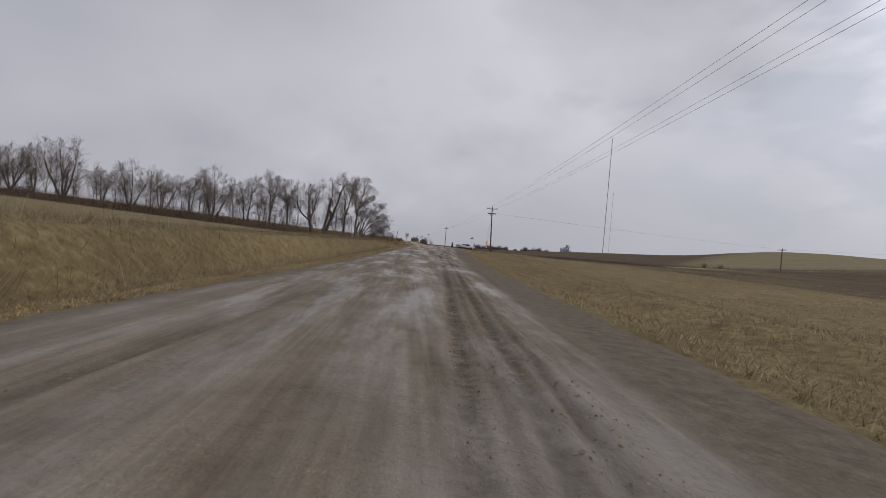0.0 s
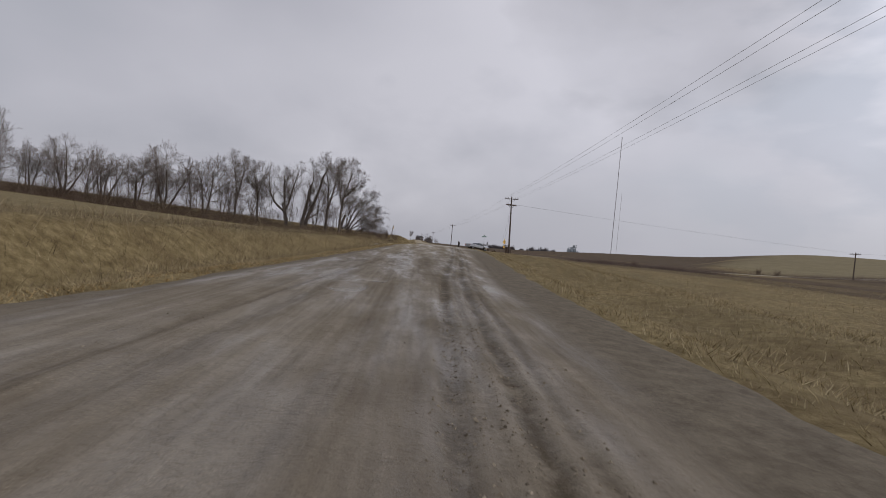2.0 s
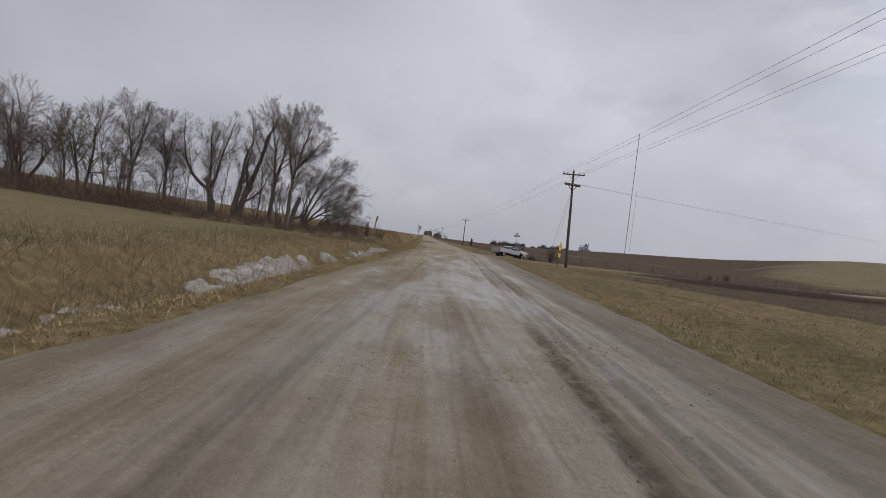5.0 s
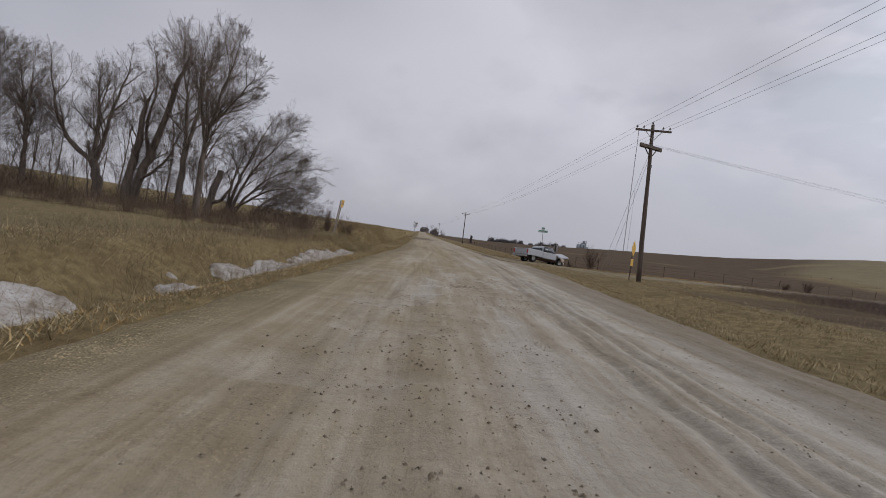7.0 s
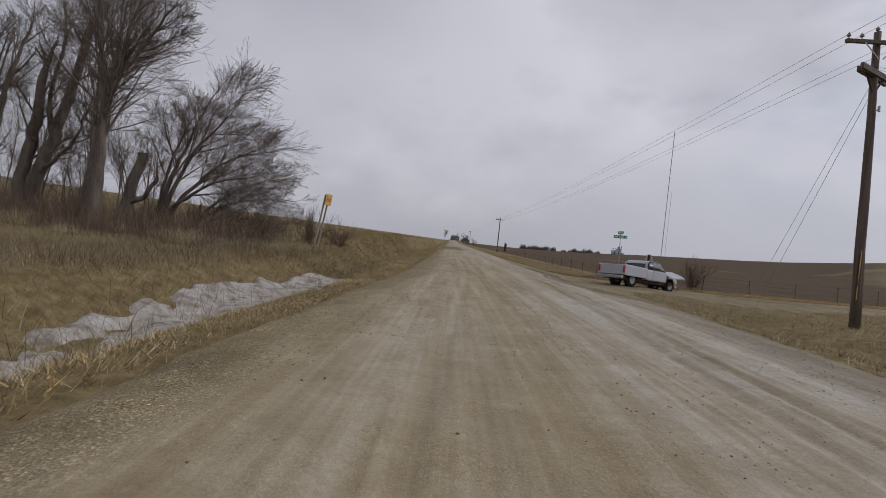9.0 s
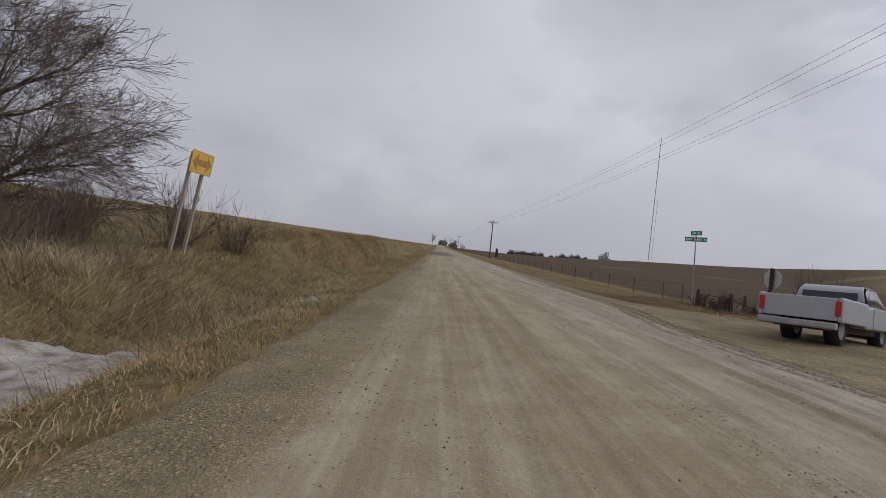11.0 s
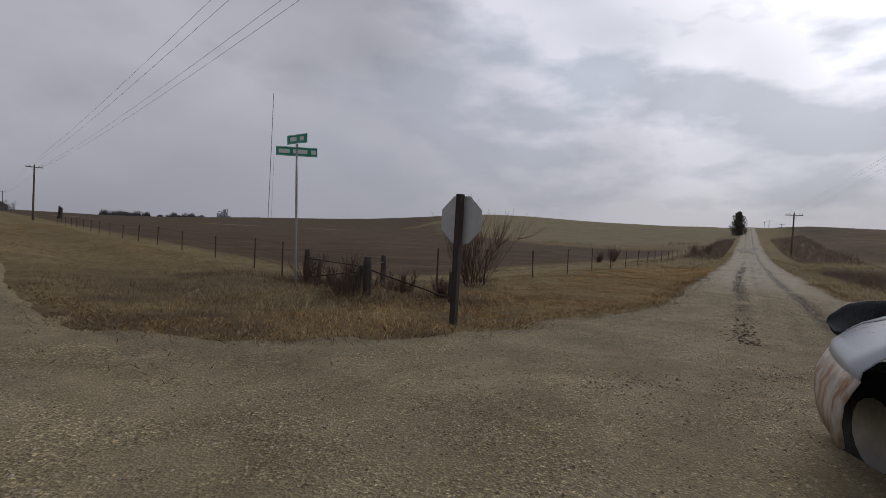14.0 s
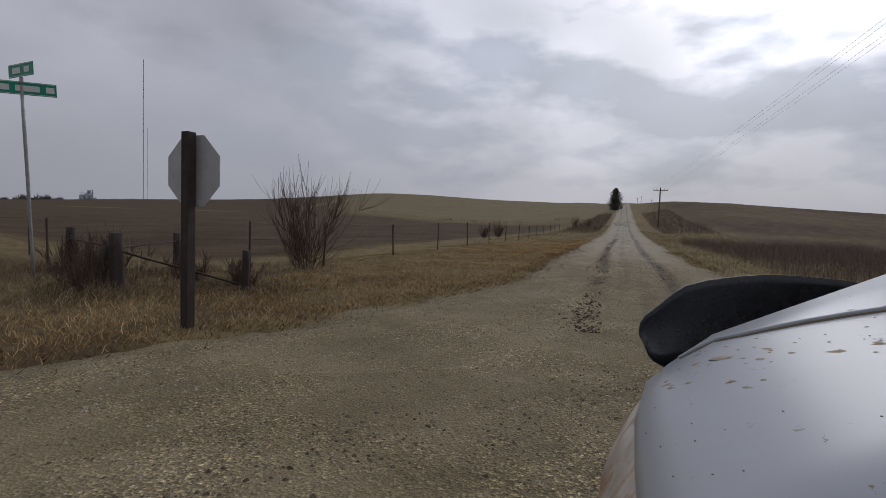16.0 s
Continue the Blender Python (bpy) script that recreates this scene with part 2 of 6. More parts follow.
def ground_material():
    """Dead winter grass, stubble and bare soil, by the kind of field."""
    k = Nodes("winter_field", 0.95, 0, 0.1)
    soil, green = k.attr("soil"), k.attr("green")
    a = k.noise(0.06, 6, 0.6)
    b = k.noise(3.5, 6, 0.7)
    g = k.ramp(b, [(0.28, (0.092, 0.066, 0.03)), (0.46, (0.19, 0.143, 0.068)), (0.66, (0.32, 0.248, 0.127))])
    g = k.mix(k.grey(a, 0.4, 0.65, 0, 0.5), g, (0.125, 0.098, 0.05))
    rows = k.noise(0.5, 5, 0.6, stretch=(0.25, 1.6, 1))
    s = k.ramp(rows, [(0.3, (0.07, 0.048, 0.028)), (0.7, (0.128, 0.09, 0.052))])
    mottle = k.noise(0.14, 6, 0.68)
    s = k.mix(k.grey(mottle, 0.42, 0.62, 0, 0.65), s, (0.054, 0.034, 0.021))
    g = k.mix(k.grey(k.noise(0.5, 5, 0.7), 0.48, 0.62, 0, 0.5), g, (0.12, 0.085, 0.042))
    gr = k.ramp(k.math("ADD", k.math("MULTIPLY", b, 0.5), k.math("MULTIPLY", mottle, 0.5)), [(0.36, (0.14, 0.116, 0.064)), (0.64, (0.245, 0.203, 0.118))])
    c = k.mix(soil, g, s)
    c = k.mix(green, c, gr)
    k.colour(c)
    k.bump(k.noise(9, 6, 0.7), 0.8, 0.08)
    return k.m


M_GROUND = ground_material()


def blade_material(name, stops):
    k = Nodes(name, 0.9, 0, 0.15)
    k.colour(k.ramp(k.island(), stops))
    return k.m


M_STRAW = blade_material("dead_grass", [(0.0, (0.125, 0.09, 0.046)), (0.4, (0.285, 0.222, 0.115)), (0.8, (0.47, 0.38, 0.215)), (1.0, (0.63, 0.535, 0.335))])
M_GOLD = blade_material("golden_dead_grass", [(0.0, (0.20, 0.115, 0.04)), (0.5, (0.46, 0.29, 0.11)), (1.0, (0.74, 0.54, 0.27))])
M_LITTER = blade_material("leaf_litter", [(0.0, (0.075, 0.042, 0.02)), (0.6, (0.19, 0.112, 0.05)), (1.0, (0.40, 0.28, 0.13))])
M_TUSSOCK = blade_material("pale_tussock_grass", [(0.0, (0.26, 0.21, 0.11)), (0.6, (0.46, 0.385, 0.22)), (1.0, (0.66, 0.575, 0.37))])
M_DULL = blade_material("dull_dead_weeds", [(0.0, (0.085, 0.062, 0.033)), (0.4, (0.20, 0.152, 0.083)), (0.8, (0.33, 0.258, 0.148)), (1.0, (0.50, 0.415, 0.255))])
M_MATTED = blade_material("matted_rusty_grass", [(0.0, (0.085, 0.05, 0.02)), (0.5, (0.25, 0.15, 0.055)), (1.0, (0.46, 0.315, 0.135))])
M_RUST = blade_material("rusty_dead_grass", [(0.0, (0.12, 0.07, 0.027)), (0.5, (0.36, 0.225, 0.085)), (1.0, (0.60, 0.43, 0.20))])
M_MUD = blade_material("dark_wet_mud", [(0.0, (0.05, 0.039, 0.029)), (1.0, (0.14, 0.112, 0.082))])
M_WEED = blade_material("dry_weed_stalks", [(0.0, (0.085, 0.061, 0.041)), (0.6, (0.19, 0.142, 0.095)), (1.0, (0.34, 0.27, 0.185))])
M_BRUSH = blade_material("bare_brush", [(0.0, (0.08, 0.056, 0.042)), (0.6, (0.175, 0.125, 0.09)), (1.0, (0.28, 0.21, 0.15))])
M_THICKET = blade_material("bare_thicket", [(0.0, (0.075, 0.055, 0.048)), (0.6, (0.165, 0.122, 0.103)), (1.0, (0.28, 0.215, 0.175))])
M_STONE = blade_material("crushed_limestone", [(0.0, (0.135, 0.112, 0.076)), (0.6, (0.255, 0.215, 0.15)), (1.0, (0.44, 0.395, 0.315))])
M_CLOD = blade_material("mud_clods", [(0.0, (0.10, 0.08, 0.058)), (0.6, (0.205, 0.168, 0.12)), (1.0, (0.34, 0.29, 0.215))])
M_BARK = plain("grey_bark", (0.15, 0.122, 0.10), 0.95, vary=0.45, scale=3.5, bump=0.8, stretch=(1, 1, 0.2))
M_TWIG = plain("twigs", (0.165, 0.128, 0.105), 0.95, vary=0.3, scale=2, bump=0)
M_POLE = plain("weathered_pole", (0.115, 0.088, 0.07), 0.9, vary=0.4, scale=2.5, bump=0.5, stretch=(4, 4, 0.15))
M_POST = plain("dark_wood_post", (0.05, 0.037, 0.031), 0.9, vary=0.45, scale=4, bump=0.6, stretch=(3, 3, 0.2))
M_RUSTY = plain("rusty_steel", (0.08, 0.05, 0.04), 0.85, 0.2, vary=0.4, scale=12)
M_GALV = plain("galvanised_steel", (0.36, 0.36, 0.36), 0.5, 0.6, vary=0.2, scale=9)
M_WIRE = plain("power_cable", (0.26, 0.26, 0.265), 0.6, 0.3, vary=0.1)
M_CERAM = plain("insulator", (0.18, 0.15, 0.14), 0.35, vary=0.1)
M_SIGNBACK = plain("bare_aluminium", (0.50, 0.50, 0.51), 0.55, 0.35, vary=0.12, scale=5)
M_SIGNRED = plain("sign_red", (0.45, 0.02, 0.025), 0.5, vary=0.08)
M_GREEN = plain("sign_green", (0.01, 0.30, 0.19), 0.45, vary=0.12, scale=4)
M_WHITE = plain("reflective_white", (0.72, 0.74, 0.72), 0.45, vary=0.06)
M_YELLOW = plain("faded_sign_yellow", (0.68, 0.41, 0.06), 0.5, vary=0.12, scale=5)
M_SIGNPOST = plain("pale_weathered_sign_post", (0.34, 0.29, 0.235), 0.9, vary=0.3, scale=3, bump=0.4, stretch=(4, 4, 0.2))
M_ARROW = plain("faded_arrow_brown", (0.36, 0.19, 0.05), 0.6, vary=0.3, scale=8)


def snow_material():
    k = Nodes("old_snow", 0.65, 0, 0.4)
    k.b.inputs["Subsurface Weight"].default_value = 0.0
    f = k.noise(2.6, 6, 0.65)
    c = k.ramp(f, [(0.38, (0.17, 0.137, 0.10)), (0.5, (0.33, 0.30, 0.26)), (0.72, (0.50, 0.485, 0.47))])
    c = k.mix(k.grey(k.noise(30, 3), 0.58, 0.66, 0, 0.8), c, (0.16, 0.12, 0.08))
    k.colour(c)
    k.bump(k.noise(7, 5), 0.6, 0.06)
    return k.m


M_SNOW = snow_material()


def puddle_material():
    k = Nodes("muddy_water", 0.22, 0, 0.16)
    k.colour(k.ramp(k.noise(1.5, 3), [(0.3, (0.16, 0.135, 0.099)), (0.7, (0.215, 0.184, 0.139))]))
    k.bump(k.noise(3.0, 2), 0.03, 0.01)
    return k.m


M_PUDDLE = puddle_material()
M_BUSH = plain("reddish_bush_bark", (0.13, 0.085, 0.062), 0.9, vary=0.3, scale=3, bump=0)

# ---- the lie of the land ----
def smooth(a, b, v):
    t = np.clip((v - a) / (b - a), 0.0, 1.0)
    return t * t * (3 - 2 * t)


def vnoise(x, y, seed=0):
    """Smooth noise of plain numpy arrays, about -1 to 1."""
    xi, yi = np.floor(x), np.floor(y)
    fx, fy = x - xi, y - yi
    fx, fy = fx * fx * (3 - 2 * fx), fy * fy * (3 - 2 * fy)

    def h(i, j):
        s = np.sin(i * 127.1 + j * 311.7 + seed * 74.7) * 43758.5453
        return (s - np.floor(s)) * 2 - 1

    top = h(xi, yi) * (1 - fx) + h(xi + 1, yi) * fx
    bot = h(xi, yi + 1) * (1 - fx) + h(xi + 1, yi + 1) * fx
    return top * (1 - fy) + bot * fy


def fbm(x, y, seed=0, n=4):
    s, a = 0, 1.0
    for i in range(n):
        s = s + a * vnoise(x * 2 ** i, y * 2 ** i, seed + i)
        a *= 0.5
    return s / 1.9


def road_left(y):
    return np.interp(y, [-60, 0, 17, 30, 45, 62, 80, 105, 150, 300, 460, 900], [-18.9, -14.3, -13.2, -12.4, -11.0, -9.75, -9.05, -8.1, -8.4, -9.0, -10.0, -12])


def road_right(y):
    return np.interp(y, [-60, 0, 17, 30, 45, 65, 80, 100, 120, 135, 160, 300, 460, 900], [-11.0, -6.5, -5.65, -5.1, -3.95, -2.55, -1.4, 0.2, 1.3, 1.0, 0.6, -0.4, -2.2, -4])


def road_z(y):
    # a gentle rise to a crest before the junction: heights every 8 metres, eased between
    knots = np.arange(-64, 161, 8.0)
    h = np.interp(knots, [-60, -10, 15, 30, 45, 58, 75, 100, 112, 130, 160], [-0.6, -0.45, -0.4, -0.22, 0.13, 0.42, 0.36, 0.3, 0.17, -0.12, -0.15])
    near = sum(v * np.exp(-(((np.clip(y, -60, 156) - k) / 6.0) ** 2)) for k, v in zip(knots, h)) / sum(np.exp(-(((np.clip(y, -60, 156) - k) / 6.0) ** 2)) for k in knots)
    return near + 0.4 * smooth(200, 460, y) + 2.5 * smooth(430, 700, y)


SIDE_O, SIDE_U, SIDE_N = (0.0, 112.0), (0.9655, 0.2605), (-0.2605, 0.9655)


def side_uv(x, y):
    dx, dy = x - SIDE_O[0], y - SIDE_O[1]
    return dx * SIDE_U[0] + dy * SIDE_U[1], dx * SIDE_N[0] + dy * SIDE_N[1]


def inside_a(x, y):
    return np.minimum(x - road_left(y), road_right(y) - x)


def inside_b(x, y):
    u, v = side_uv(x, y)
    upper, lower = 3.55 + 2.0 * smooth(16, 4, u), -1.15 - 2.3 * smooth(22, 6, u)
    return np.minimum(np.minimum(upper - v, v - lower), u + 1.0)


def inside(x, y):
    """Metres inside the edge of either road, with rounded corners where they meet."""
    a, b, k = inside_a(x, y), inside_b(x, y), 3.0
    h = np.maximum(k - np.abs(a - b), 0) / k
    corner = 0.6 * np.exp(-(((x - 2.6) / 1.6) ** 2) - ((y - 120.4) / 2.2) ** 2)
    return np.maximum(a, b) + h * h * k * 0.25 + corner


HILL_AZ = [-180, -120, -60, -30, -8, 0, 8, 14, 22, 30, 35, 41, 47, 52, 59, 68, 75, 80, 85, 92, 97, 110, 140, 180]
HILL_EL = [0.4, 0.7, 0.9, 0.5, 0.1, 0.0, -0.05, 0.15, 0.6, 0.95, 1.3, 1.9, 2.5, 2.55, 2.3, 2.15, 2.25, 2.6, 2.5, 2.0, 1.7, 1.1, 0.6, 0.4]
HILL_D = [700, 600, 500, 700, 1200, 1500, 1500, 1500, 1500, 1300, 800, 520, 460, 460, 440, 400, 360, 300, 280, 280, 300, 400, 600, 700]


def far_hill(x, y):
    dx, dy = x - 3.5, y - 114.0
    r, az = np.hypot(dx, dy), np.degrees(np.arctan2(dx, dy))
    el, d = np.interp(az, HILL_AZ, HILL_EL), np.interp(az, HILL_AZ, HILL_D)
    h = np.tan(np.radians(el)) * d + 1.5
    return h * smooth(np.interp(az, [28, 38, 62, 70], [0.12, 0.26, 0.26, 0.12]), 1.0, r / d) - 0.004 * np.maximum(r - d, 0)


def field_z(x, y):
    """Open ground away from the roads."""
    c = (road_left(y) + road_right(y)) / 2
    base = np.where(y < 130, road_z(np.minimum(y, 130)), road_z(130.0)) - 0.45
    right = base + far_hill(x, y)
    off = road_left(y) - 4.6 - x
    bank = np.interp(y, [-60, 0, 40, 75, 95, 112, 117, 124, 150, 200, 500], [0.3, 0.4, 0.45, 0.5, 0.3, 0.2, 0.4, 1.25, 1.5, 1.35, 1.1])
    left = bank + (0.012 + 0.026 * smooth(112, 124, y)) * np.clip(off, 0, 20) + 0.044 * np.clip(off - 20, 0, 85) + 0.012 * np.clip(off - 105, 0, 300)
    left = left + 0.3 * smooth(0, 60, off) * fbm(x / 45, y / 45, 3)
    return np.where(x < c, left, right)


def side_z(u):
    x, y = SIDE_O[0] + SIDE_U[0] * u, SIDE_O[1] + SIDE_U[1] * u
    f = -0.45 + far_hill(x, y) + 0.35
    return road_z(112.0) * (1 - smooth(-1, 9, u)) + f * smooth(-1, 9, u)


def way_z(x, y):
    """Height of the roads' crown line, carried sideways."""
    u, v = side_uv(x, y)
    w = smooth(0.5, 6.0, np.minimum(x - road_right(y), u))
    w = w * smooth(14, 6, np.abs(v))
    return road_z(y) * (1 - w) + side_z(np.maximum(u, 0)) * w


def ditch(x, y, d):
    """Depth of the ditches beside the roads at d metres from the edge."""
    left = x < (road_left(y) + road_right(y)) / 2
    deep = np.where(left, np.interp(y, [-60, 50, 66, 100, 109, 118, 300], [0.4, 0.45, 0.75, 0.75, 0.7, 0.3, 0.3]), np.interp(y, [100, 112, 123, 135], [0.35, 0.06, 0.06, 0.3]))
    return deep * smooth(0.5, 2.4, d) * smooth(5.0, 2.9, d)


def ground_z(x, y, bumps=1.0):
    d = -inside(x, y)
    w = way_z(x, y)
    left = x < (road_left(y) + road_right(y)) / 2
    near = w - 0.04 - np.where(left, 0.10, 0.04) * smooth(0.0, 1.2, d)
    t = np.where(left, smooth(2.9, 4.8, d), smooth(3.2, 9.0, d))
    z = near * (1 - t) + field_z(x, y) * t - ditch(x, y, d)
    rough = 0.05 * fbm(x * 1.1, y * 1.1, 7) * smooth(0.2, 1.5, d) + 0.07 * np.abs(fbm(x * 0.8, y * 0.8, 27)) * smooth(1.2, 2.5, d) * smooth(16, 8, d) + 0.06 * fbm(x / 3, y / 3, 9) * smooth(1, 4, d)
    return z + rough * bumps - 0.10 * smooth(0.0, -0.5, d)


def mesh_from(name, verts, faces, mats, smooth_shade=True, attrs=None):
    me = bpy.data.meshes.new(name)
    verts, faces = np.asarray(verts, np.float32), np.asarray(faces, np.int32)
    k = faces.shape[1]
    me.vertices.add(len(verts))
    me.vertices.foreach_set("co", verts.ravel())
    me.loops.add(faces.size)
    me.loops.foreach_set("vertex_index", faces.ravel())
    me.polygons.add(len(faces))
    me.polygons.foreach_set("loop_start", np.arange(0, faces.size, k, dtype=np.int32))
    me.polygons.foreach_set("use_smooth", np.full(len(faces), smooth_shade))
    for m in mats if isinstance(mats, (list, tuple)) else [mats]:
        me.materials.append(m)
    for key, val in (attrs or {}).items():
        a = me.attributes.new(key, "FLOAT", "POINT")
        a.data.foreach_set("value", np.asarray(val, np.float32).ravel())
    me.update(calc_edges=True)
    return me


def grid(xs, ys):
    """Vertices' x and y and the quads of a grid given by its corners' arrays (rows x columns)."""
    r, c = xs.shape
    i = np.arange(r * c).reshape(r, c)
    q = np.stack([i[:-1, :-1], i[:-1, 1:], i[1:, 1:], i[1:, :-1]], -1).reshape(-1, 4)
    return xs.ravel(), ys.ravel(), q


def axis(lo, hi, step, far_lo, far_hi, grow=1.09):
    mid = list(np.arange(lo, hi + step / 2, step))
    a, s = [lo], step
    while a[-1] > far_lo:
        s *= grow
        a.append(a[-1] - s)
    b, s = [mid[-1]], step
    while b[-1] < far_hi:
        s *= grow
        b.append(b[-1] + s)
    return np.array(a[:0:-1] + mid + b[1:])


def build_ground():
    gx, gy = np.meshgrid(axis(-22, 26, 0.32, -4200, 4600), axis(-20, 146, 0.5, -1500, 4800))
    x, y, q = grid(gx, gy)
    z = ground_z(x, y)
    dx, dy = x - 3.5, y - 114.0
    r, az = np.hypot(dx, dy), np.degrees(np.arctan2(dx, dy))
    u, v = side_uv(x, y)
    d = -inside(x, y)
    c = (road_left(y) + road_right(y)) / 2
    soil_end = np.interp(az, [30, 42, 52, 70], [230, 205, 150, 120])
    soil = (x > c) * smooth(8.5, 11, d) * (v > 0) * smooth(47, 42, az + 3 * fbm(x / 60, y / 60, 4))
    soil = np.maximum(soil, (x > c) * (v > 0) * smooth(9.5, 11.5, d) * smooth(10, -10, r - soil_end + 14 * fbm(x / 30, y / 30, 5)))
    soil *= 1 - smooth(6, 3, np.abs(r * np.cos(np.radians(az - 20)) - 290 - 14 * fbm(x / 40, y / 40, 6)))
    south = (v < 0) * (x > c) * smooth(7, 15, -v) * (0.95 + 0.5 * fbm(x / 25, y / 25, 8))
    near_stub = 0.45 * (x > c) * (y < 95) * smooth(140, 170, x + 0.6 * y)
    soil = np.clip(np.maximum(np.maximum(soil, south * (u > 5)), near_stub), 0, 1)
    bare = (x > c) * (v > 0) * smooth(10, 4, np.hypot(x - 6.3, y - 123.6)) * smooth(-0.25, 0.3, fbm(x * 0.8, y * 0.8, 45))
    soil = np.maximum(soil, 0.85 * bare)
    green = (x < c) * smooth(5.2, 7, d) * (y < 112) * (0.42 + 0.35 * fbm(x / 12, y / 12, 2))
    green = np.maximum(green, (x > c) * (v > 0) * smooth(40, 46, az) * smooth(14, 34, r - soil_end + 8 * fbm(x / 14, y / 14, 30)) * 0.9)
    me = mesh_from("ground", np.stack([x, y, z], 1), q, M_GROUND, True, {"soil": soil, "green": np.clip(green, 0, 1)})
    return tagged(new("ground", me), "rolling winter farmland with dead grass and bare soil", "ground", kind="structure")


build_ground()

# wet hollows in the main road: x, y, half width, half length, depth
PUDDLES = [(-6.81, 72.81, 0.72, 0.5, 0.06), (-7.02, 69.55, 0.45, 0.34, 0.05), (-6.8, 75.98, 0.65, 0.28, 0.05), (-6.98, 77.73, 0.75, 0.32, 0.055), (-6.65, 79.39, 0.6, 0.26, 0.05),
           (-6.98, 81.25, 0.6, 0.25, 0.05), (-9.75, 26.9, 0.3, 0.58, 0.055), (-9.38, 28.5, 0.22, 0.4, 0.05), (-9.12, 33.95, 0.25, 0.42, 0.055), (-9.17, 32.75, 0.2, 0.26, 0.05), (-9.12, 32.1, 0.24, 0.3, 0.05), (-9.2, 38.86, 0.45, 0.2, 0.05),
           (-8.83, 40.43, 0.45, 0.2, 0.05), (-8.66, 42.01, 0.45, 0.22, 0.05), (-8.27, 44.02, 0.45, 0.3, 0.05),
           (-8.78, 48.64, 0.5, 0.4, 0.05), (-8.21, 55.3, 0.5, 0.6, 0.045)]


def gravel_line(y):
    """Where the driven part of the main road gives way to loose gravel."""
    return np.interp(y, [90, 98, 104, 108, 111, 113.5, 115.5, 118, 124, 140, 170], [2.0, 0.3, -0.7, -1.2, -1.35, -1.0, -0.6, -0.45, -0.4, -0.2, 0.6])


def road_relief(x, y, t):
    """Ruts, washboard and hollows of the main road; t goes from 0 at the left edge to 1 at the right."""
    wander = 0.008 * vnoise(y / 14, y * 0, 31)
    rut, berm = np.zeros_like(x), np.zeros_like(x)
    for c0, w, dep in ((0.345, 0.018, 0.35), (0.287, 0.01, 0.6), (0.50, 0.01, 0.2), (0.616, 0.014, 1.2), (0.645, 0.007, 0.6), (0.674, 0.011, 1.1), (0.705, 0.007, 0.7), (0.80, 0.016, 0.4)):
        rut = rut + dep * np.exp(-(((t - c0 - wander) / w) ** 2))
        berm = berm + dep * sum(np.exp(-(((t - c0 - wander - k * 1.5 * w) / (0.55 * w)) ** 2)) for k in (-1, 1))
    z = 0.10 * (1 - (2 * t - 1) ** 2) - 0.028 * rut
    z = z + 0.012 * fbm(x * 3.2, y * 1.3, 12) + 0.02 * np.clip(rut, 0, 1) * fbm(x * 4, y * 2.4, 16, 2) + 0.005 * fbm(x * 5, y * 3, 13)
    z = z + 0.02 * np.clip(berm, 0, 1) * np.clip(0.45 + fbm(x * 4.5, y * 2.6, 32, 3), 0, 1.4)
    wash = smooth(0.25, 0.4, t) * smooth(0.75, 0.55, t) * (smooth(60, 66, y) * smooth(92, 84, y) + 0.5 * smooth(18, 24, y) * smooth(50, 42, y) * smooth(0.5, 0.3, t))
    z = z + 0.02 * wash * np.sin(y * 5.2 + 2.5 * vnoise(x * 0.8, y * 0.4, 14))
    wet = 0.45 * wash
    for px, py, hw, hl, dep in PUDDLES:
        e = ((x - px) / hw) ** 2 + ((y - py) / hl) ** 2 + 0.35 * fbm(x * 2.2, y * 2.2, 15)
        b = smooth(1.5, 0.4, e)
        z = z - (dep + 0.012) * b
        wet = np.maximum(wet, 0.8 * smooth(1.5, 0.8, e))
    return z, rut, wet


def side_surface(x, y):
    """Height of the side road and how deep its wheel tracks are worn."""
    u, v = side_uv(x, y)
    bend = 0.1 * vnoise(u / 9, u * 0, 41)
    torn = smooth(-0.25, 0.25, fbm(u * 0.35, v * 0.4, 42))
    rut = np.exp(-(((v - 1.92 + 0.2 * smooth(20, 9, u) - bend) / 0.16) ** 2)) * torn + np.exp(-(((v - 0.36 - bend) / 0.15) ** 2)) + 0.5 * np.exp(-(((v - 1.3 - bend) / 0.1) ** 2)) * torn + 0.5 * np.exp(-(((v - 0.9 - bend) / 0.09) ** 2)) * (1 - torn)
    rut = np.clip(rut, 0, 1) * smooth(7, 16, u)
    rut = np.maximum(rut, smooth(90, 98, u) * smooth(128, 112, u) * smooth(0.0, 0.4, fbm(u * 0.12, v * 1.3, 43)))
    z = way_z(x, y) + 0.06 * smooth(0, 3, inside(x, y)) - 0.045 * rut + 0.016 * fbm(x * 1.6, y * 1.6, 20, 3)
    return z - 0.02 * smooth(-1.2, -0.3, inside_a(x, y)), rut


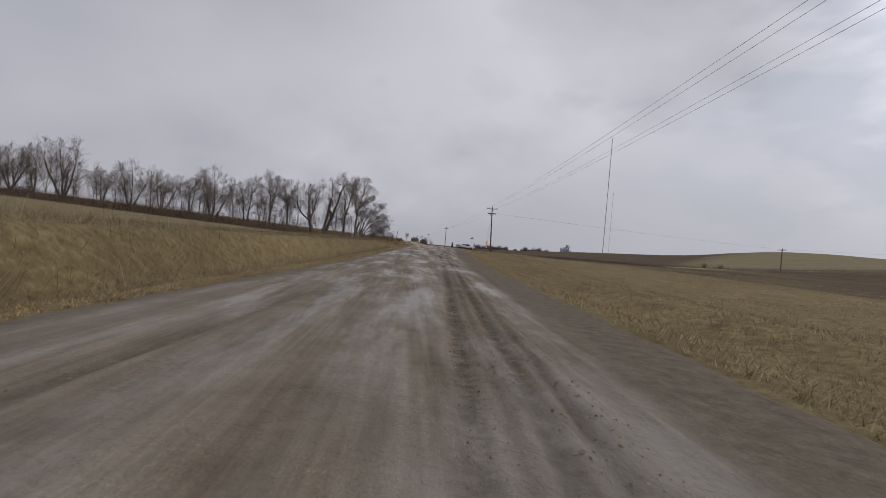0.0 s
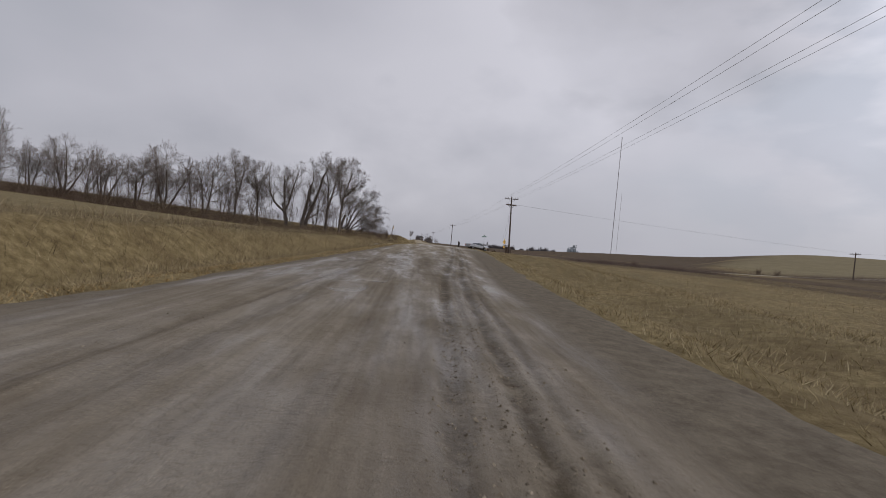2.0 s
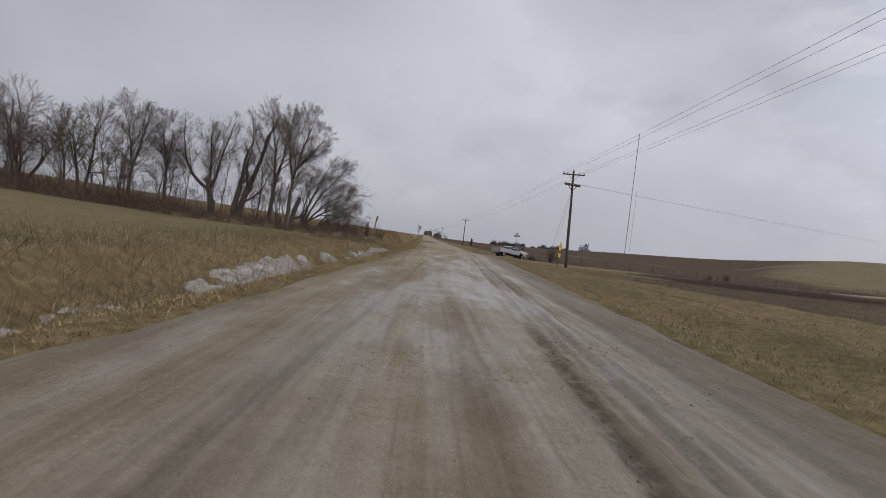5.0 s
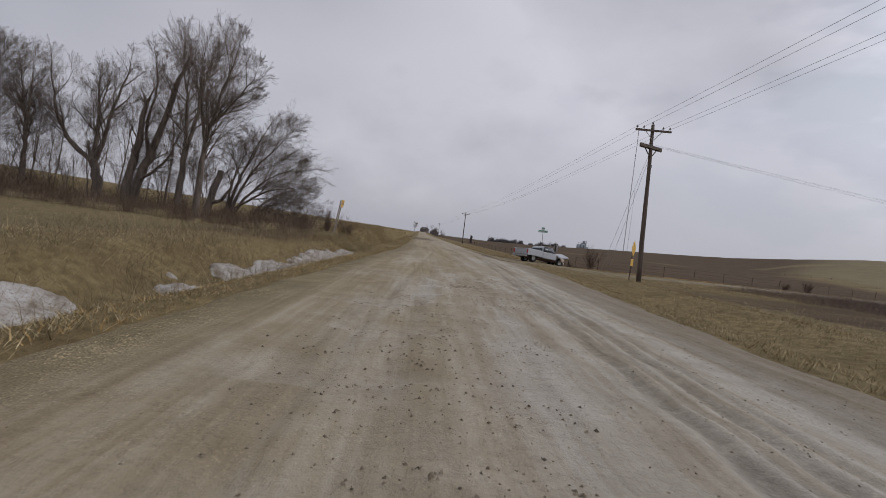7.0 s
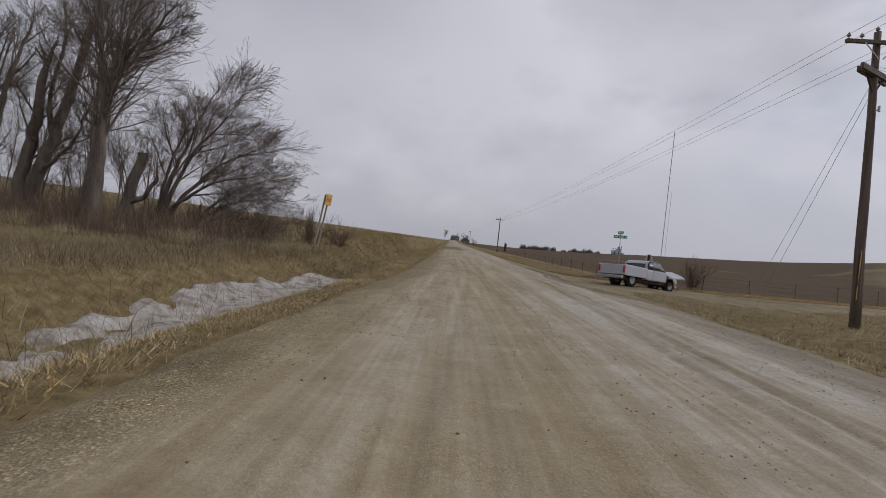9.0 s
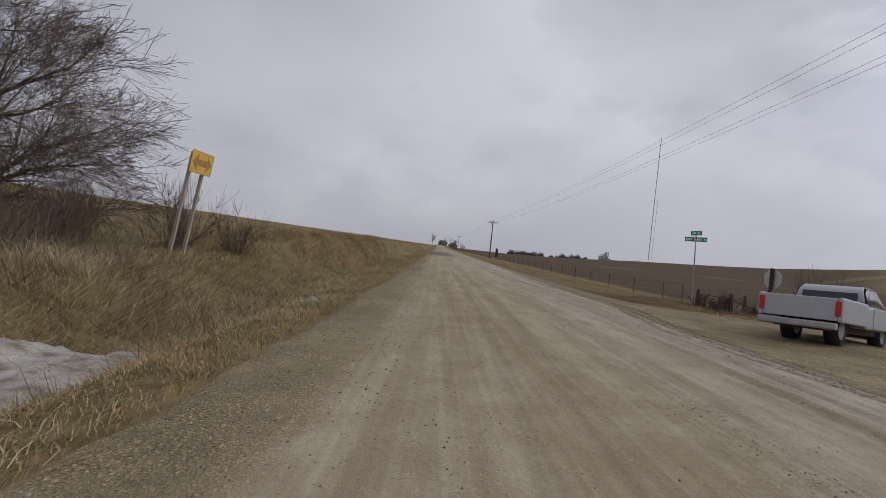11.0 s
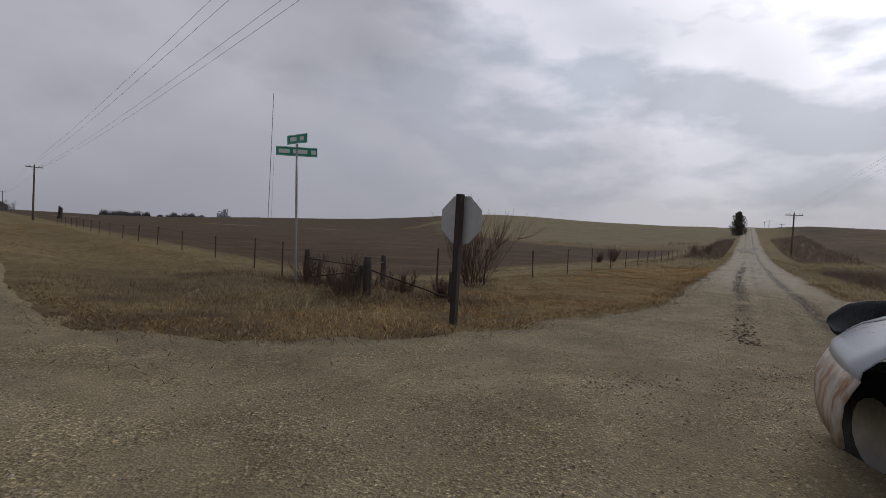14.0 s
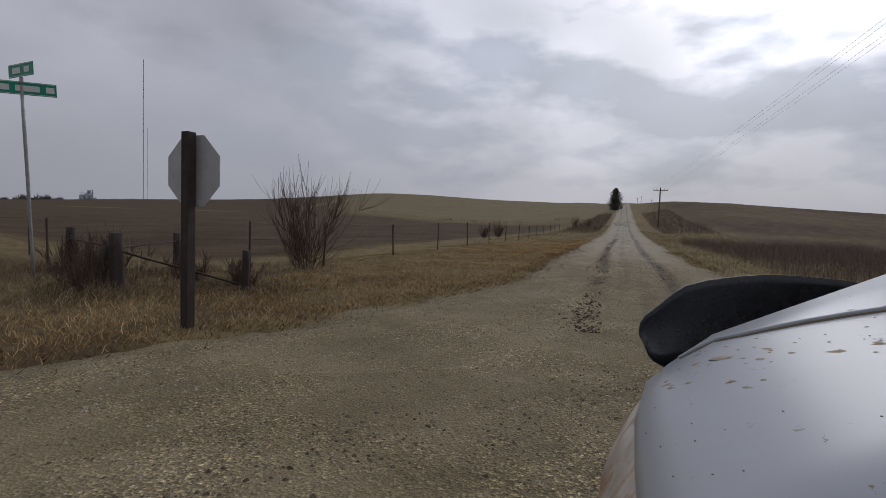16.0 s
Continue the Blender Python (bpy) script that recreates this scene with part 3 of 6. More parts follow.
def build_roads():
    ys = np.concatenate([np.arange(-40, -14, 1.0), np.arange(-14, 136, 0.22), np.arange(136, 180, 1.0), np.arange(180, 470, 4.0), np.arange(470, 820, 20.0)])
    ts = np.linspace(-0.07, 1.07, 176)
    gy, gt = np.meshgrid(ys, ts, indexing="ij")
    gx = road_left(gy) + gt * (road_right(gy) - road_left(gy))
    x, y, q = grid(gx, gy)
    t = gt.ravel()
    rel, rut, wet = road_relief(x, y, t)
    ins = inside(x, y) + 0.22 * fbm(x * 1.7, y * 0.9, 17)
    edge = smooth(0.35, -0.25, ins)
    z = way_z(x, y) + rel - 0.17 * edge
    sd = (1 - t) * (road_right(y) - road_left(y)) + 0.3 * fbm(x * 0.7, y * 0.25, 22)
    sh = np.maximum(smooth(2.0, 1.2, sd) * smooth(108, 96, y) * (1 - 0.45 * smooth(45, 62, y)), 0.75 * smooth(0.11, 0.05, t + 0.03 * fbm(x * 0.7, y * 0.3, 23)) * smooth(60, 50, y))
    sh = np.maximum(sh, 0.85 * smooth(170, 186, y) * smooth(226, 212, y) * smooth(0.62, 0.4, t + 0.1 * fbm(x * 0.5, y * 0.1, 81)))
    off = x - gravel_line(y)
    gravel = smooth(-0.25, 0.3, off + 0.25 * fbm(x * 1.5, y * 0.4, 24))
    churn = sum(np.exp(-(((off - c0 - 0.05 * vnoise(y / 3, y * 0, 26)) / w) ** 2)) for c0, w in ((-0.05, 0.11), (-0.42, 0.09), (0.3, 0.07))) * smooth(97, 106, y) * smooth(150, 125, y)
    churn = 0.85 * churn * smooth(-0.5, 0.5, fbm(x * 0.8, y * 0.25, 80) + 0.1)
    z = z - 0.025 * churn
    # darkens the ruts: mud plus painted groove shade, weaker further along
    track = np.clip(rut, 0, 1) * smooth(0.9, -0.2, fbm(x * 0.6, y * 0.06, 18)) * (1 - 0.75 * smooth(60, 90, y))
    gravel = np.maximum(gravel, smooth(0.15, 0.06, t + 0.03 * fbm(x * 0.9, y * 0.4, 25)) * smooth(55, 75, y))
    lime = (1 - 0.45 * smooth(96, 110, y)) * smooth(0.36, 0.5, t) * smooth(0.98, 0.85, t) * smooth(52, 68, y) * smooth(-0.5, 0.5, fbm(x * 0.5, y * 0.03, 29) + 0.25)
    me = mesh_from("main_road", np.stack([x, y, z], 1), q, M_ROAD, True, {"track": np.clip(np.maximum(track, churn), 0, 1), "wet": wet, "shoulder": sh, "gravel": gravel, "lime": lime})
    tagged(new("main_road", me), "wet muddy gravel road with wheel ruts", "road", kind="structure")
    for px, py, hw, hl, dep in PUDDLES:
        if hl < 0.34 and py > 35:
            continue
        n = 48
        a = np.arange(n) * 2 * np.pi / n
        rr = 1.0 + 0.3 * vnoise(np.cos(a) * 2.2 + px * 7, np.sin(a) * 2.2 + py, 33) + 0.1 * vnoise(np.cos(a) * 6 + px, np.sin(a) * 6 + py, 34)
        vx, vy = np.append(np.cos(a) * hw * rr, 0), np.append(np.sin(a) * hl * rr, 0)
        tt = (px - road_left(py)) / (road_right(py) - road_left(py))
        level = float(way_z(np.array([px]), np.array([py]))[0] + 0.10 * (1 - (2 * tt - 1) ** 2) - 0.060)
        f = [(k, (k + 1) % n, n) for k in range(n)]
        w = new("puddle", mesh_from("puddle", np.stack([vx, vy, 0 * vx], 1), f, M_PUDDLE))
        w.location = (px, py, level)
        tagged(w, "shallow muddy puddle in the road", "puddle", "puddles in the road", "structure")
    us = np.concatenate([np.arange(-1.5, 34, 0.2), np.arange(34, 70, 0.6), np.arange(70, 300, 4.0)])
    vs = np.arange(-9.0, 9.01, 0.12)
    gu, gv = np.meshgrid(us, vs, indexing="ij")
    gx = SIDE_O[0] + SIDE_U[0] * gu + SIDE_N[0] * gv
    gy = SIDE_O[1] + SIDE_U[1] * gu + SIDE_N[1] * gv
    x, y, q = grid(gx, gy)
    u, v = gu.ravel(), gv.ravel()
    ins = inside(x, y) + 0.45 * fbm(x * 1.1, y * 1.1, 19)
    keep = (ins > -0.5) & (inside_a(x, y) < 0.9)
    q = q[keep[q].all(1)]
    used = np.unique(q)
    back = np.full(len(x), -1)
    back[used] = np.arange(len(used))
    x, y, u, v, ins, q = x[used], y[used], u[used], v[used], ins[used], back[q]
    z, rut = side_surface(x, y)
    z = z - 0.17 * smooth(0.3, -0.3, ins) - 0.12 * smooth(-0.2, 0.7, inside_a(x, y))
    me = mesh_from("side_road", np.stack([x, y, z], 1), q, M_SIDE, True, {"track": np.clip(2.0 * rut * (0.7 + 0.5 * fbm(u * 0.35, v * 1.5, 28)), 0, 1), "wet": 0.3 * np.clip(rut, 0, 1), "shoulder": 0.8 * smooth(0.6, 0.0, ins) * smooth(-0.5, 0.4, fbm(x * 1.3, y * 1.3, 44)), "gravel": 1 - 0.65 * smooth(10, 32, u), "lime": 0.7 * smooth(8, 30, u)})
    tagged(new("side_road", me), "damp crushed-stone side road with muddy wheel tracks", "road", kind="structure")


build_roads()

# ---- building helpers ----
def part(name, bm, mat, parent, label="", smooth_shade=False):
    me = bpy.data.meshes.new(name)
    bm.to_mesh(me)
    bm.free()
    me.materials.append(mat)
    if smooth_shade:
        for p in me.polygons:
            p.use_smooth = True
    ob = new(name, me)
    ob.parent = parent
    if label:
        ob["label"] = label
    return ob


def thing(name, m, label, category, group=""):
    ob = new(name)
    ob.matrix_world = m
    return tagged(ob, label, category, group)


def bm_box(w, d, h, m=None, bevel=0.0):
    bm = bmesh.new()
    bmesh.ops.create_cube(bm, size=1.0, matrix=(m or Matrix()) @ Matrix.Diagonal((w, d, h, 1)))
    if bevel:
        bmesh.ops.bevel(bm, geom=bm.edges[:], offset=bevel, segments=2, affect="EDGES", profile=0.6)
    return bm


def bm_rod(a, b, r0, r1=None, sides=10, rings=2, wob=0.0, seed=0):
    """A tapered round bar from a to b."""
    a, b = Vector(a), Vector(b)
    r1 = r0 if r1 is None else r1
    z = (b - a).normalized()
    x = z.orthogonal().normalized()
    y = z.cross(x)
    rng = random.Random(seed)
    bm = bmesh.new()
    loops = []
    for i in range(rings):
        f = i / (rings - 1)
        c, r = a.lerp(b, f), r0 + (r1 - r0) * f
        if wob and 0 < i < rings - 1:
            c = c + x * rng.uniform(-wob, wob) + y * rng.uniform(-wob, wob)
        loops.append([bm.verts.new(c + (x * math.cos(k) + y * math.sin(k)) * r * (1 + (rng.uniform(-0.08, 0.08) if wob else 0))) for k in (2 * math.pi * j / sides for j in range(sides))])
    for p, n in zip(loops, loops[1:]):
        for j in range(sides):
            bm.faces.new((p[j], p[(j + 1) % sides], n[(j + 1) % sides], n[j]))
    bm.faces.new(loops[0][::-1])
    bm.faces.new(loops[-1])
    return bm


def bm_merge(*bms):
    out = bmesh.new()
    for b in bms:
        me = bpy.data.meshes.new("tmp")
        b.to_mesh(me)
        b.free()
        out.from_mesh(me)
        bpy.data.meshes.remove(me)
    return out


def bm_plate(points, t, m=None):
    """A flat plate of thickness t from an outline in its x-z plane, facing -y."""
    bm = bmesh.new()
    f = bm.faces.new([bm.verts.new((x, -t / 2, z)) for x, z in points])
    r = bmesh.ops.extrude_face_region(bm, geom=[f])
    bmesh.ops.translate(bm, vec=(0, t, 0), verts=[g for g in r["geom"] if isinstance(g, bmesh.types.BMVert)])
    bmesh.ops.recalc_face_normals(bm, faces=bm.faces[:])
    if m:
        bm.transform(m)
    return bm


def gz(x, y):
    return float(ground_z(np.array([float(x)]), np.array([float(y)]))[0])


# ---- utility poles and lines ----
def insulator_bm(c, h=0.16):
    c = Vector(c)
    return bm_merge(bm_rod(c, c + Vector((0, 0, h * 0.55)), 0.018, 0.018, 6),
                    bm_rod(c + Vector((0, 0, h * 0.4)), c + Vector((0, 0, h * 0.75)), 0.068, 0.06, 8),
                    bm_rod(c + Vector((0, 0, h * 0.75)), c + Vector((0, 0, h)), 0.042, 0.02, 8))


def utility_pole(x, y, height, turn, label, lean=(0, 0), arms=((0.0, 2.4),), tall=False):
    """turn: heading of the line in degrees; arms: (distance below the top, length)."""
    base = gz(x, y)
    ob = thing("utility_pole", pose(x, y, base - 0.3, lean[0], lean[1], -turn), label, "utility pole", "poles along the roads")
    h = height + 0.3
    part("pole", bm_rod((0, 0, 0), (0, 0, h), 0.17, 0.105, 14, 8, 0.012, 3), M_POLE, ob, smooth_shade=True)
    for drop, length in arms:
        z = h - 0.42 - drop
        part("crossarm", bm_box(length, 0.11, 0.13, Matrix.Translation((0, -0.15, z)), 0.012), M_POLE, ob)
        for s in (-1, 1):
            part("brace", bm_box(0.74, 0.02, 0.035, Matrix.Translation((s * 0.32, -0.21, z - 0.33)) @ Matrix.Rotation(s * radians(-48), 4, "Y")), M_GALV, ob)
        for px in (-length / 2 + 0.1, -length / 4 - 0.05, length / 4 + 0.05, length / 2 - 0.1):
            part("insulator", insulator_bm((px, -0.15, z + 0.065), 0.23), M_CERAM, ob)
    part("insulator", insulator_bm((0, 0, h - 0.01), 0.2), M_CERAM, ob)
    return ob, base


POLE_P1, POLE_P2, POLE_P3, POLE_P4 = (-1.0, -26.0), (8.3, 106.1), (6.2, 224.4), (4.8, 416.0)
utility_pole(*POLE_P1, 9.5, 3, "weathered wooden utility pole with a crossarm in the verge")
p2, p2_z = utility_pole(*POLE_P2, 10.5, 0, "weathered wooden utility pole with a guyed second crossarm", lean=(0.0, -2.2))
utility_pole(*POLE_P3, 9.5, 0, "weathered wooden utility pole with a crossarm beside the road")
utility_pole(*POLE_P4, 9.6, 0, "weathered wooden utility pole on the rise")
utility_pole(3.4, 560.0, 9.6, 0, "weathered wooden utility pole on the rise")
# second arm of the corner pole, turned towards the side road
part("crossarm", bm_merge(bm_box(2.4, 0.1, 0.2, pose(-0.07, -0.16, 9.3, 0, 0, 32), 0.012), bm_box(2.4, 0.1, 0.2, pose(0.07, 0.16, 9.3, 0, 0, 32), 0.012)), M_POLE, p2)
for s in (-1, 1):
    part("brace", bm_rod((0, 0, 8.6), (s * 0.62, s * 0.4, 9.25), 0.035, 0.035, 8), M_RUSTY, p2)
part("bracket", bm_merge(bm_rod((0, -0.12, 8.0), (0, -0.3, 8.0), 0.02), bm_rod((0, -0.3, 7.92), (0, -0.3, 8.12), 0.04)), M_GALV, p2)

SIDE_POLES = [(101.0, 134.2, 7.3, 2.5), (412.8, 203.8, 7.7, 3.4), (411.0, 211.0, 9.8, 3.0), (430.0, 218.5, 10.2, 2.6)]
for sx, sy, sh, sl in SIDE_POLES:
    utility_pole(sx, sy, sh, 73, "wooden utility pole with a crossarm by the side road", arms=((0.0, sl),))


def cable(a, b, sag, r=0.0075, label="thin sagging overhead power cable", group="overhead cables"):
    a, b = Vector(a), Vector(b)
    n = 22
    pts = [a.lerp(b, i / n) - Vector((0, 0, 4 * sag * (i / n) * (1 - i / n))) for i in range(n + 1)]
    side = (b - a).cross(Vector((0, 0, 1))).normalized()
    verts, faces = [], []
    for p in pts:
        verts += [p + side * r, p + Vector((0, 0, r * 1.5)), p - side * r]
    for i in range(n):
        for j in range(3):
            k = (j + 1) % 3
            faces.append((3 * i + j, 3 * i + k, 3 * i + 3 + k, 3 * i + 3 + j))
    me = mesh_from("power_cable", verts, faces, M_WIRE)
    return tagged(new("power_cable", me), label, "cable", group)


def arm_points(p, height, turn, length=2.4):
    """Tops of the insulators on a pole's arm."""
    z = gz(*p) + height - 0.42 + 0.2
    c, s = math.cos(radians(turn)), math.sin(radians(turn))
    return [(p[0] + c * o, p[1] - s * o, z) for o in (-length / 2 + 0.1, -length / 4 - 0.05, length / 4 + 0.05, length / 2 - 0.1)]


LINE = [arm_points(POLE_P1, 9.5, 3), arm_points((POLE_P2[0] - 0.38, POLE_P2[1]), 10.5, 0), arm_points(POLE_P3, 9.5, 0), arm_points(POLE_P4, 9.6, 0), arm_points((3.4, 560.0), 9.6, 0)]
for l0, l1 in zip(LINE, LINE[1:]):
    for a, b in zip(l0, l1):
        cable(a, b, 0.9)
SIDE_LINE = [[(POLE_P2[0] - 0.35 + 0.95 * o, POLE_P2[1] + 0.6 * o, p2_z + 9.15) for o in (0.95, 0.35, -0.35, -0.95)]] + [arm_points((sx, sy), sh, 73, sl) for sx, sy, sh, sl in SIDE_POLES]
for l0, l1 in zip(SIDE_LINE, SIDE_LINE[1:]):
    for a, b in zip(l0, l1):
        cable(a, b, 0.3, 0.005)

# ---- bare trees ----
class Tubes:
    def __init__(self):
        self.v, self.f = [], []

    def add(self, pts, radii, sides):
        n0 = len(self.v)
        prev = None
        for i, p in enumerate(pts):
            t = (pts[min(i + 1, len(pts) - 1)] - pts[max(i - 1, 0)]).normalized()
            x = t.orthogonal().normalized() if prev is None else (prev - t * prev.dot(t)).normalized()
            prev = x
            y = t.cross(x)
            for j in range(sides):
                a = 2 * math.pi * j / sides
                self.v.append(p + (x * math.cos(a) + y * math.sin(a)) * radii[i])
        for i in range(len(pts) - 1):
            for j in range(sides):
                k = (j + 1) % sides
                a = n0 + i * sides
                self.f.append((a + j, a + k, a + sides + k, a + sides + j))


def turned(d, ang, az):
    x = d.orthogonal().normalized()
    y = d.cross(x)
    return (d * math.cos(ang) + (x * math.cos(az) + y * math.sin(az)) * math.sin(ang)).normalized()


def grow(big, small, p, d, length, r, lvl, rng, s):
    n = (7, 6, 5, 3, 1)[lvl]
    pts, rad = [p.copy()], [r * (1.25 if lvl == 0 else 1.0)]
    end = 0.45 if lvl == 0 else 0.3
    for i in range(n):
        w = s["wander"] * (0.6 if lvl == 0 else 1.0)
        d = (d + Vector((rng.gauss(0, w), rng.gauss(0, w), rng.gauss(0, w))) + Vector((0, 0, s["rise"][lvl])) + s["lean"] * (0.05 if lvl < 2 else 0.02)).normalized()
        p = p + d * (length / n)
        pts.append(p.copy())
        rad.append(max(r * (1 - (1 - end) * (i + 1) / n), s["thin"]))
    (big if lvl < 2 else small).add(pts, rad, (9, 6, 4, 3, 3)[lvl])
    if lvl == 4:
        return
    count = s["kids"][lvl]
    for k in range(count):
        f = rng.uniform(s["from"][lvl], 1.0) if k < count - 1 else 1.0
        i = min(int(f * n), n - 1)
        q = pts[i].lerp(pts[i + 1], f * n - i)
        here = (pts[i + 1] - pts[i]).normalized()
        ang = radians(rng.uniform(*s["angle"])) * (0.5 if f == 1.0 else 1.0)
        rc = rad[i] * rng.uniform(0.34, 0.54) if f < 1 else rad[-1] * 0.9
        lc = length * s["ratio"][lvl] * rng.uniform(0.65, 1.15) * (1.12 - 0.45 * f)
        grow(big, small, q, turned(here, ang, rng.uniform(0, 6.283)), lc, rc, lvl + 1, rng, s)


def bare_tree(name, seed, height, girth, label, stems=1, splay=12.0, lean=(0, 0, 0), kids=(7, 7, 6, 4), angle=(22, 52), start=0.3, wander=0.10, droop=False, category="tree", thin=0.0105, ratio=(0.62, 0.68, 0.74, 0.8)):
    rng = random.Random(seed)
    s = dict(wander=wander, rise=(0.05, 0.06, 0.045, 0.04, 0.03) if not droop else (0.04, 0.0, -0.015, -0.025, -0.03), kids=kids, angle=angle,
             ratio=ratio, lean=Vector(lean), thin=thin)
    s["from"] = (start, 0.22, 0.15, 0.15)
    big, small = Tubes(), Tubes()
    for k in range(stems):
        az = 6.283 * k / stems + rng.uniform(-0.4, 0.4)
        d = turned(Vector((0, 0, 1)), radians(splay * rng.uniform(0.6, 1.3)) if stems > 1 else radians(rng.uniform(0, 5)), az)
        d = (d + Vector(lean)).normalized()
        o = Vector((math.cos(az), math.sin(az), 0)) * girth * 0.6 if stems > 1 else Vector()
        grow(big, small, o - Vector((0, 0, 0.3)), d, height * (0.66 if not droop else 0.5) * rng.uniform(0.85, 1.0), girth * rng.uniform(0.8, 1.0), 0, rng, s)
    ob = tagged(new(name), label, category, "bare trees of the field edge")
    for nm, tb, mt in (("trunk", big, M_BARK), ("crown", small, M_TWIG)):
        c = new(nm, mesh_from(nm, tb.v, tb.f, mt))
        c.parent = ob
    return ob


def put(ob, x, y, turn=0.0, scale=1.0):
    ob.matrix_world = Matrix.Translation((x, y, gz(x, y) - 0.05)) @ Matrix.Rotation(radians(turn), 4, "Z")
    ob.scale = (scale,) * 3
    return ob


def again(ob, x, y, turn=0.0, scale=1.0):
    c = copy_thing(ob, Matrix.Translation((x, y, gz(x, y) - 0.05)) @ Matrix.Rotation(radians(turn), 4, "Z"))
    c.scale = (scale,) * 3
    return c


def shaped_tree(seed, limbs, label, kids=(0, 8, 5, 3), angle=(22, 52), thin=0.0085, rise=(0.05, 0.05, 0.04, 0.03, 0.02), wander=0.06, ratio=(0.6, 0.62, 0.72, 0.85)):
    """A bare tree whose main limbs follow given bends: (points, radius below, radius above, side branches, their length, where they begin)."""
    rng = random.Random(seed)
    s = dict(wander=wander, rise=rise, kids=kids, angle=angle, ratio=ratio, lean=Vector(), thin=thin)
    s["from"] = (0.3, 0.1, 0.06, 0.05)
    big, small = Tubes(), Tubes()
    for pts, r0, r1, count, reach, start in limbs:
        pts = [Vector(p) for p in pts]
        n = 5 * (len(pts) - 1)
        line, rad = [], []
        for i in range(n + 1):
            f = i / n * (len(pts) - 1)
            k = min(int(f), len(pts) - 2)
            a, b, c, d = pts[max(k - 1, 0)], pts[k], pts[k + 1], pts[min(k + 2, len(pts) - 1)]
            u = f - k
            p = 0.5 * (2 * b + (c - a) * u + (2 * a - 5 * b + 4 * c - d) * u * u + (3 * b - a - 3 * c + d) * u ** 3)
            w = 0.03 + 0.09 * r0 if 0 < i < n else 0.0
            line.append(p + Vector((rng.gauss(0, w * 0.5), rng.gauss(0, w), 0)))
            rad.append((r0 + (r1 - r0) * i / n) * rng.uniform(0.93, 1.07) * (1.25 if i == 0 else 1.0))
        big.add(line, rad, 9)
        for k in range(count):
            f = min(start + (1 - start) * (k + rng.random()) / count, 1.0) if k < count - 1 else 1.0
            i = min(int(f * n), n - 1)
            here = (line[i + 1] - line[i]).normalized()
            q = line[i].lerp(line[i + 1], f * n - i)
            ang = radians(rng.uniform(*angle)) * (0.4 if f == 1.0 else 1.0)
            rc = min(rad[i] * rng.uniform(0.35, 0.6), 0.07) if f < 1 else r1 * 0.9
            grow(big, small, q, turned(here, ang, rng.uniform(0, 6.283)), reach * rng.uniform(0.6, 1.1) * (1.15 - 0.4 * f), max(rc, 0.02), 1, rng, s)
    ob = tagged(new("bare_tree"), label, "tree", "bare trees of the field edge")
    for nm, tb, mt in (("trunk", big, M_BARK), ("crown", small, M_TWIG)):
        c = new(nm, mesh_from(nm, tb.v, tb.f, mt))
        c.parent = ob
    return ob


put(shaped_tree(11, [
    (((0, 0, -0.3), (-0.2, 0, 1.6), (-0.6, 0, 3.2)), 0.46, 0.34, 2, 2.2, 0.6),
    (((-0.6, 0, 3.1), (-2.2, -0.4, 4.4), (-3.4, -0.6, 6.4), (-3.8, -0.8, 8.6)), 0.26, 0.07, 10, 3.6, 0.25),
    (((-0.6, 0, 3.1), (-0.9, 0.6, 5.4), (-1.2, 1.0, 8.0), (-1.6, 1.2, 10.2)), 0.24, 0.05, 11, 3.4, 0.25),
    (((-0.6, 0, 3.1), (0.2, -0.2, 5.0), (0.8, -0.2, 8.0), (1.4, 0.2, 10.8)), 0.25, 0.05, 11, 3.4, 0.25)],
    "large bare tree with a thick low-forked trunk"), -34.9, 118.0)
put(shaped_tree(31, [
    (((0, 0, -0.3), (0.2, 0, 2.6), (0.7, 0, 5.2), (0.9, 0, 8.0)), 0.42, 0.20, 7, 2.6, 0.3),
    (((0.4, 0.3, -0.3), (0.9, 0.2, 2.4), (2.1, 0.1, 5.8), (3.5, 0, 11.2)), 0.46, 0.19, 7, 2.4, 0.35),
    (((0.8, 0.2, 2.2), (2.2, -0.3, 3.1), (3.6, -0.6, 4.6), (4.3, -0.6, 6.6)), 0.15, 0.03, 6, 1.9, 0.3),
    (((1.5, 0.2, 4.2), (1.0, 0.5, 6.8), (1.3, 0.8, 10.0), (1.1, 0.8, 12.4)), 0.16, 0.04, 9, 2.6, 0.3)],
    "old leaning bare tree with two thick broken trunks"), -31.4, 116.0)
TALL = put(shaped_tree(5, [
    (((0, 0, -0.3), (0.0, 0, 2.6), (0.1, 0, 5.0)), 0.30, 0.23, 2, 2.0, 0.6),
    (((0.1, 0, 4.9), (-0.1, 0.2, 8.0), (-0.5, 0.4, 10.4), (-1.0, 0.6, 12.2)), 0.19, 0.03, 14, 3.7, 0.1),
    (((0.1, 0, 4.9), (0.9, -0.2, 8.2), (1.3, -0.4, 10.6), (1.7, -0.5, 12.6)), 0.19, 0.03, 14, 3.7, 0.1)],
    "tall slender bare tree forking into two stems"), -26.5, 115.0)
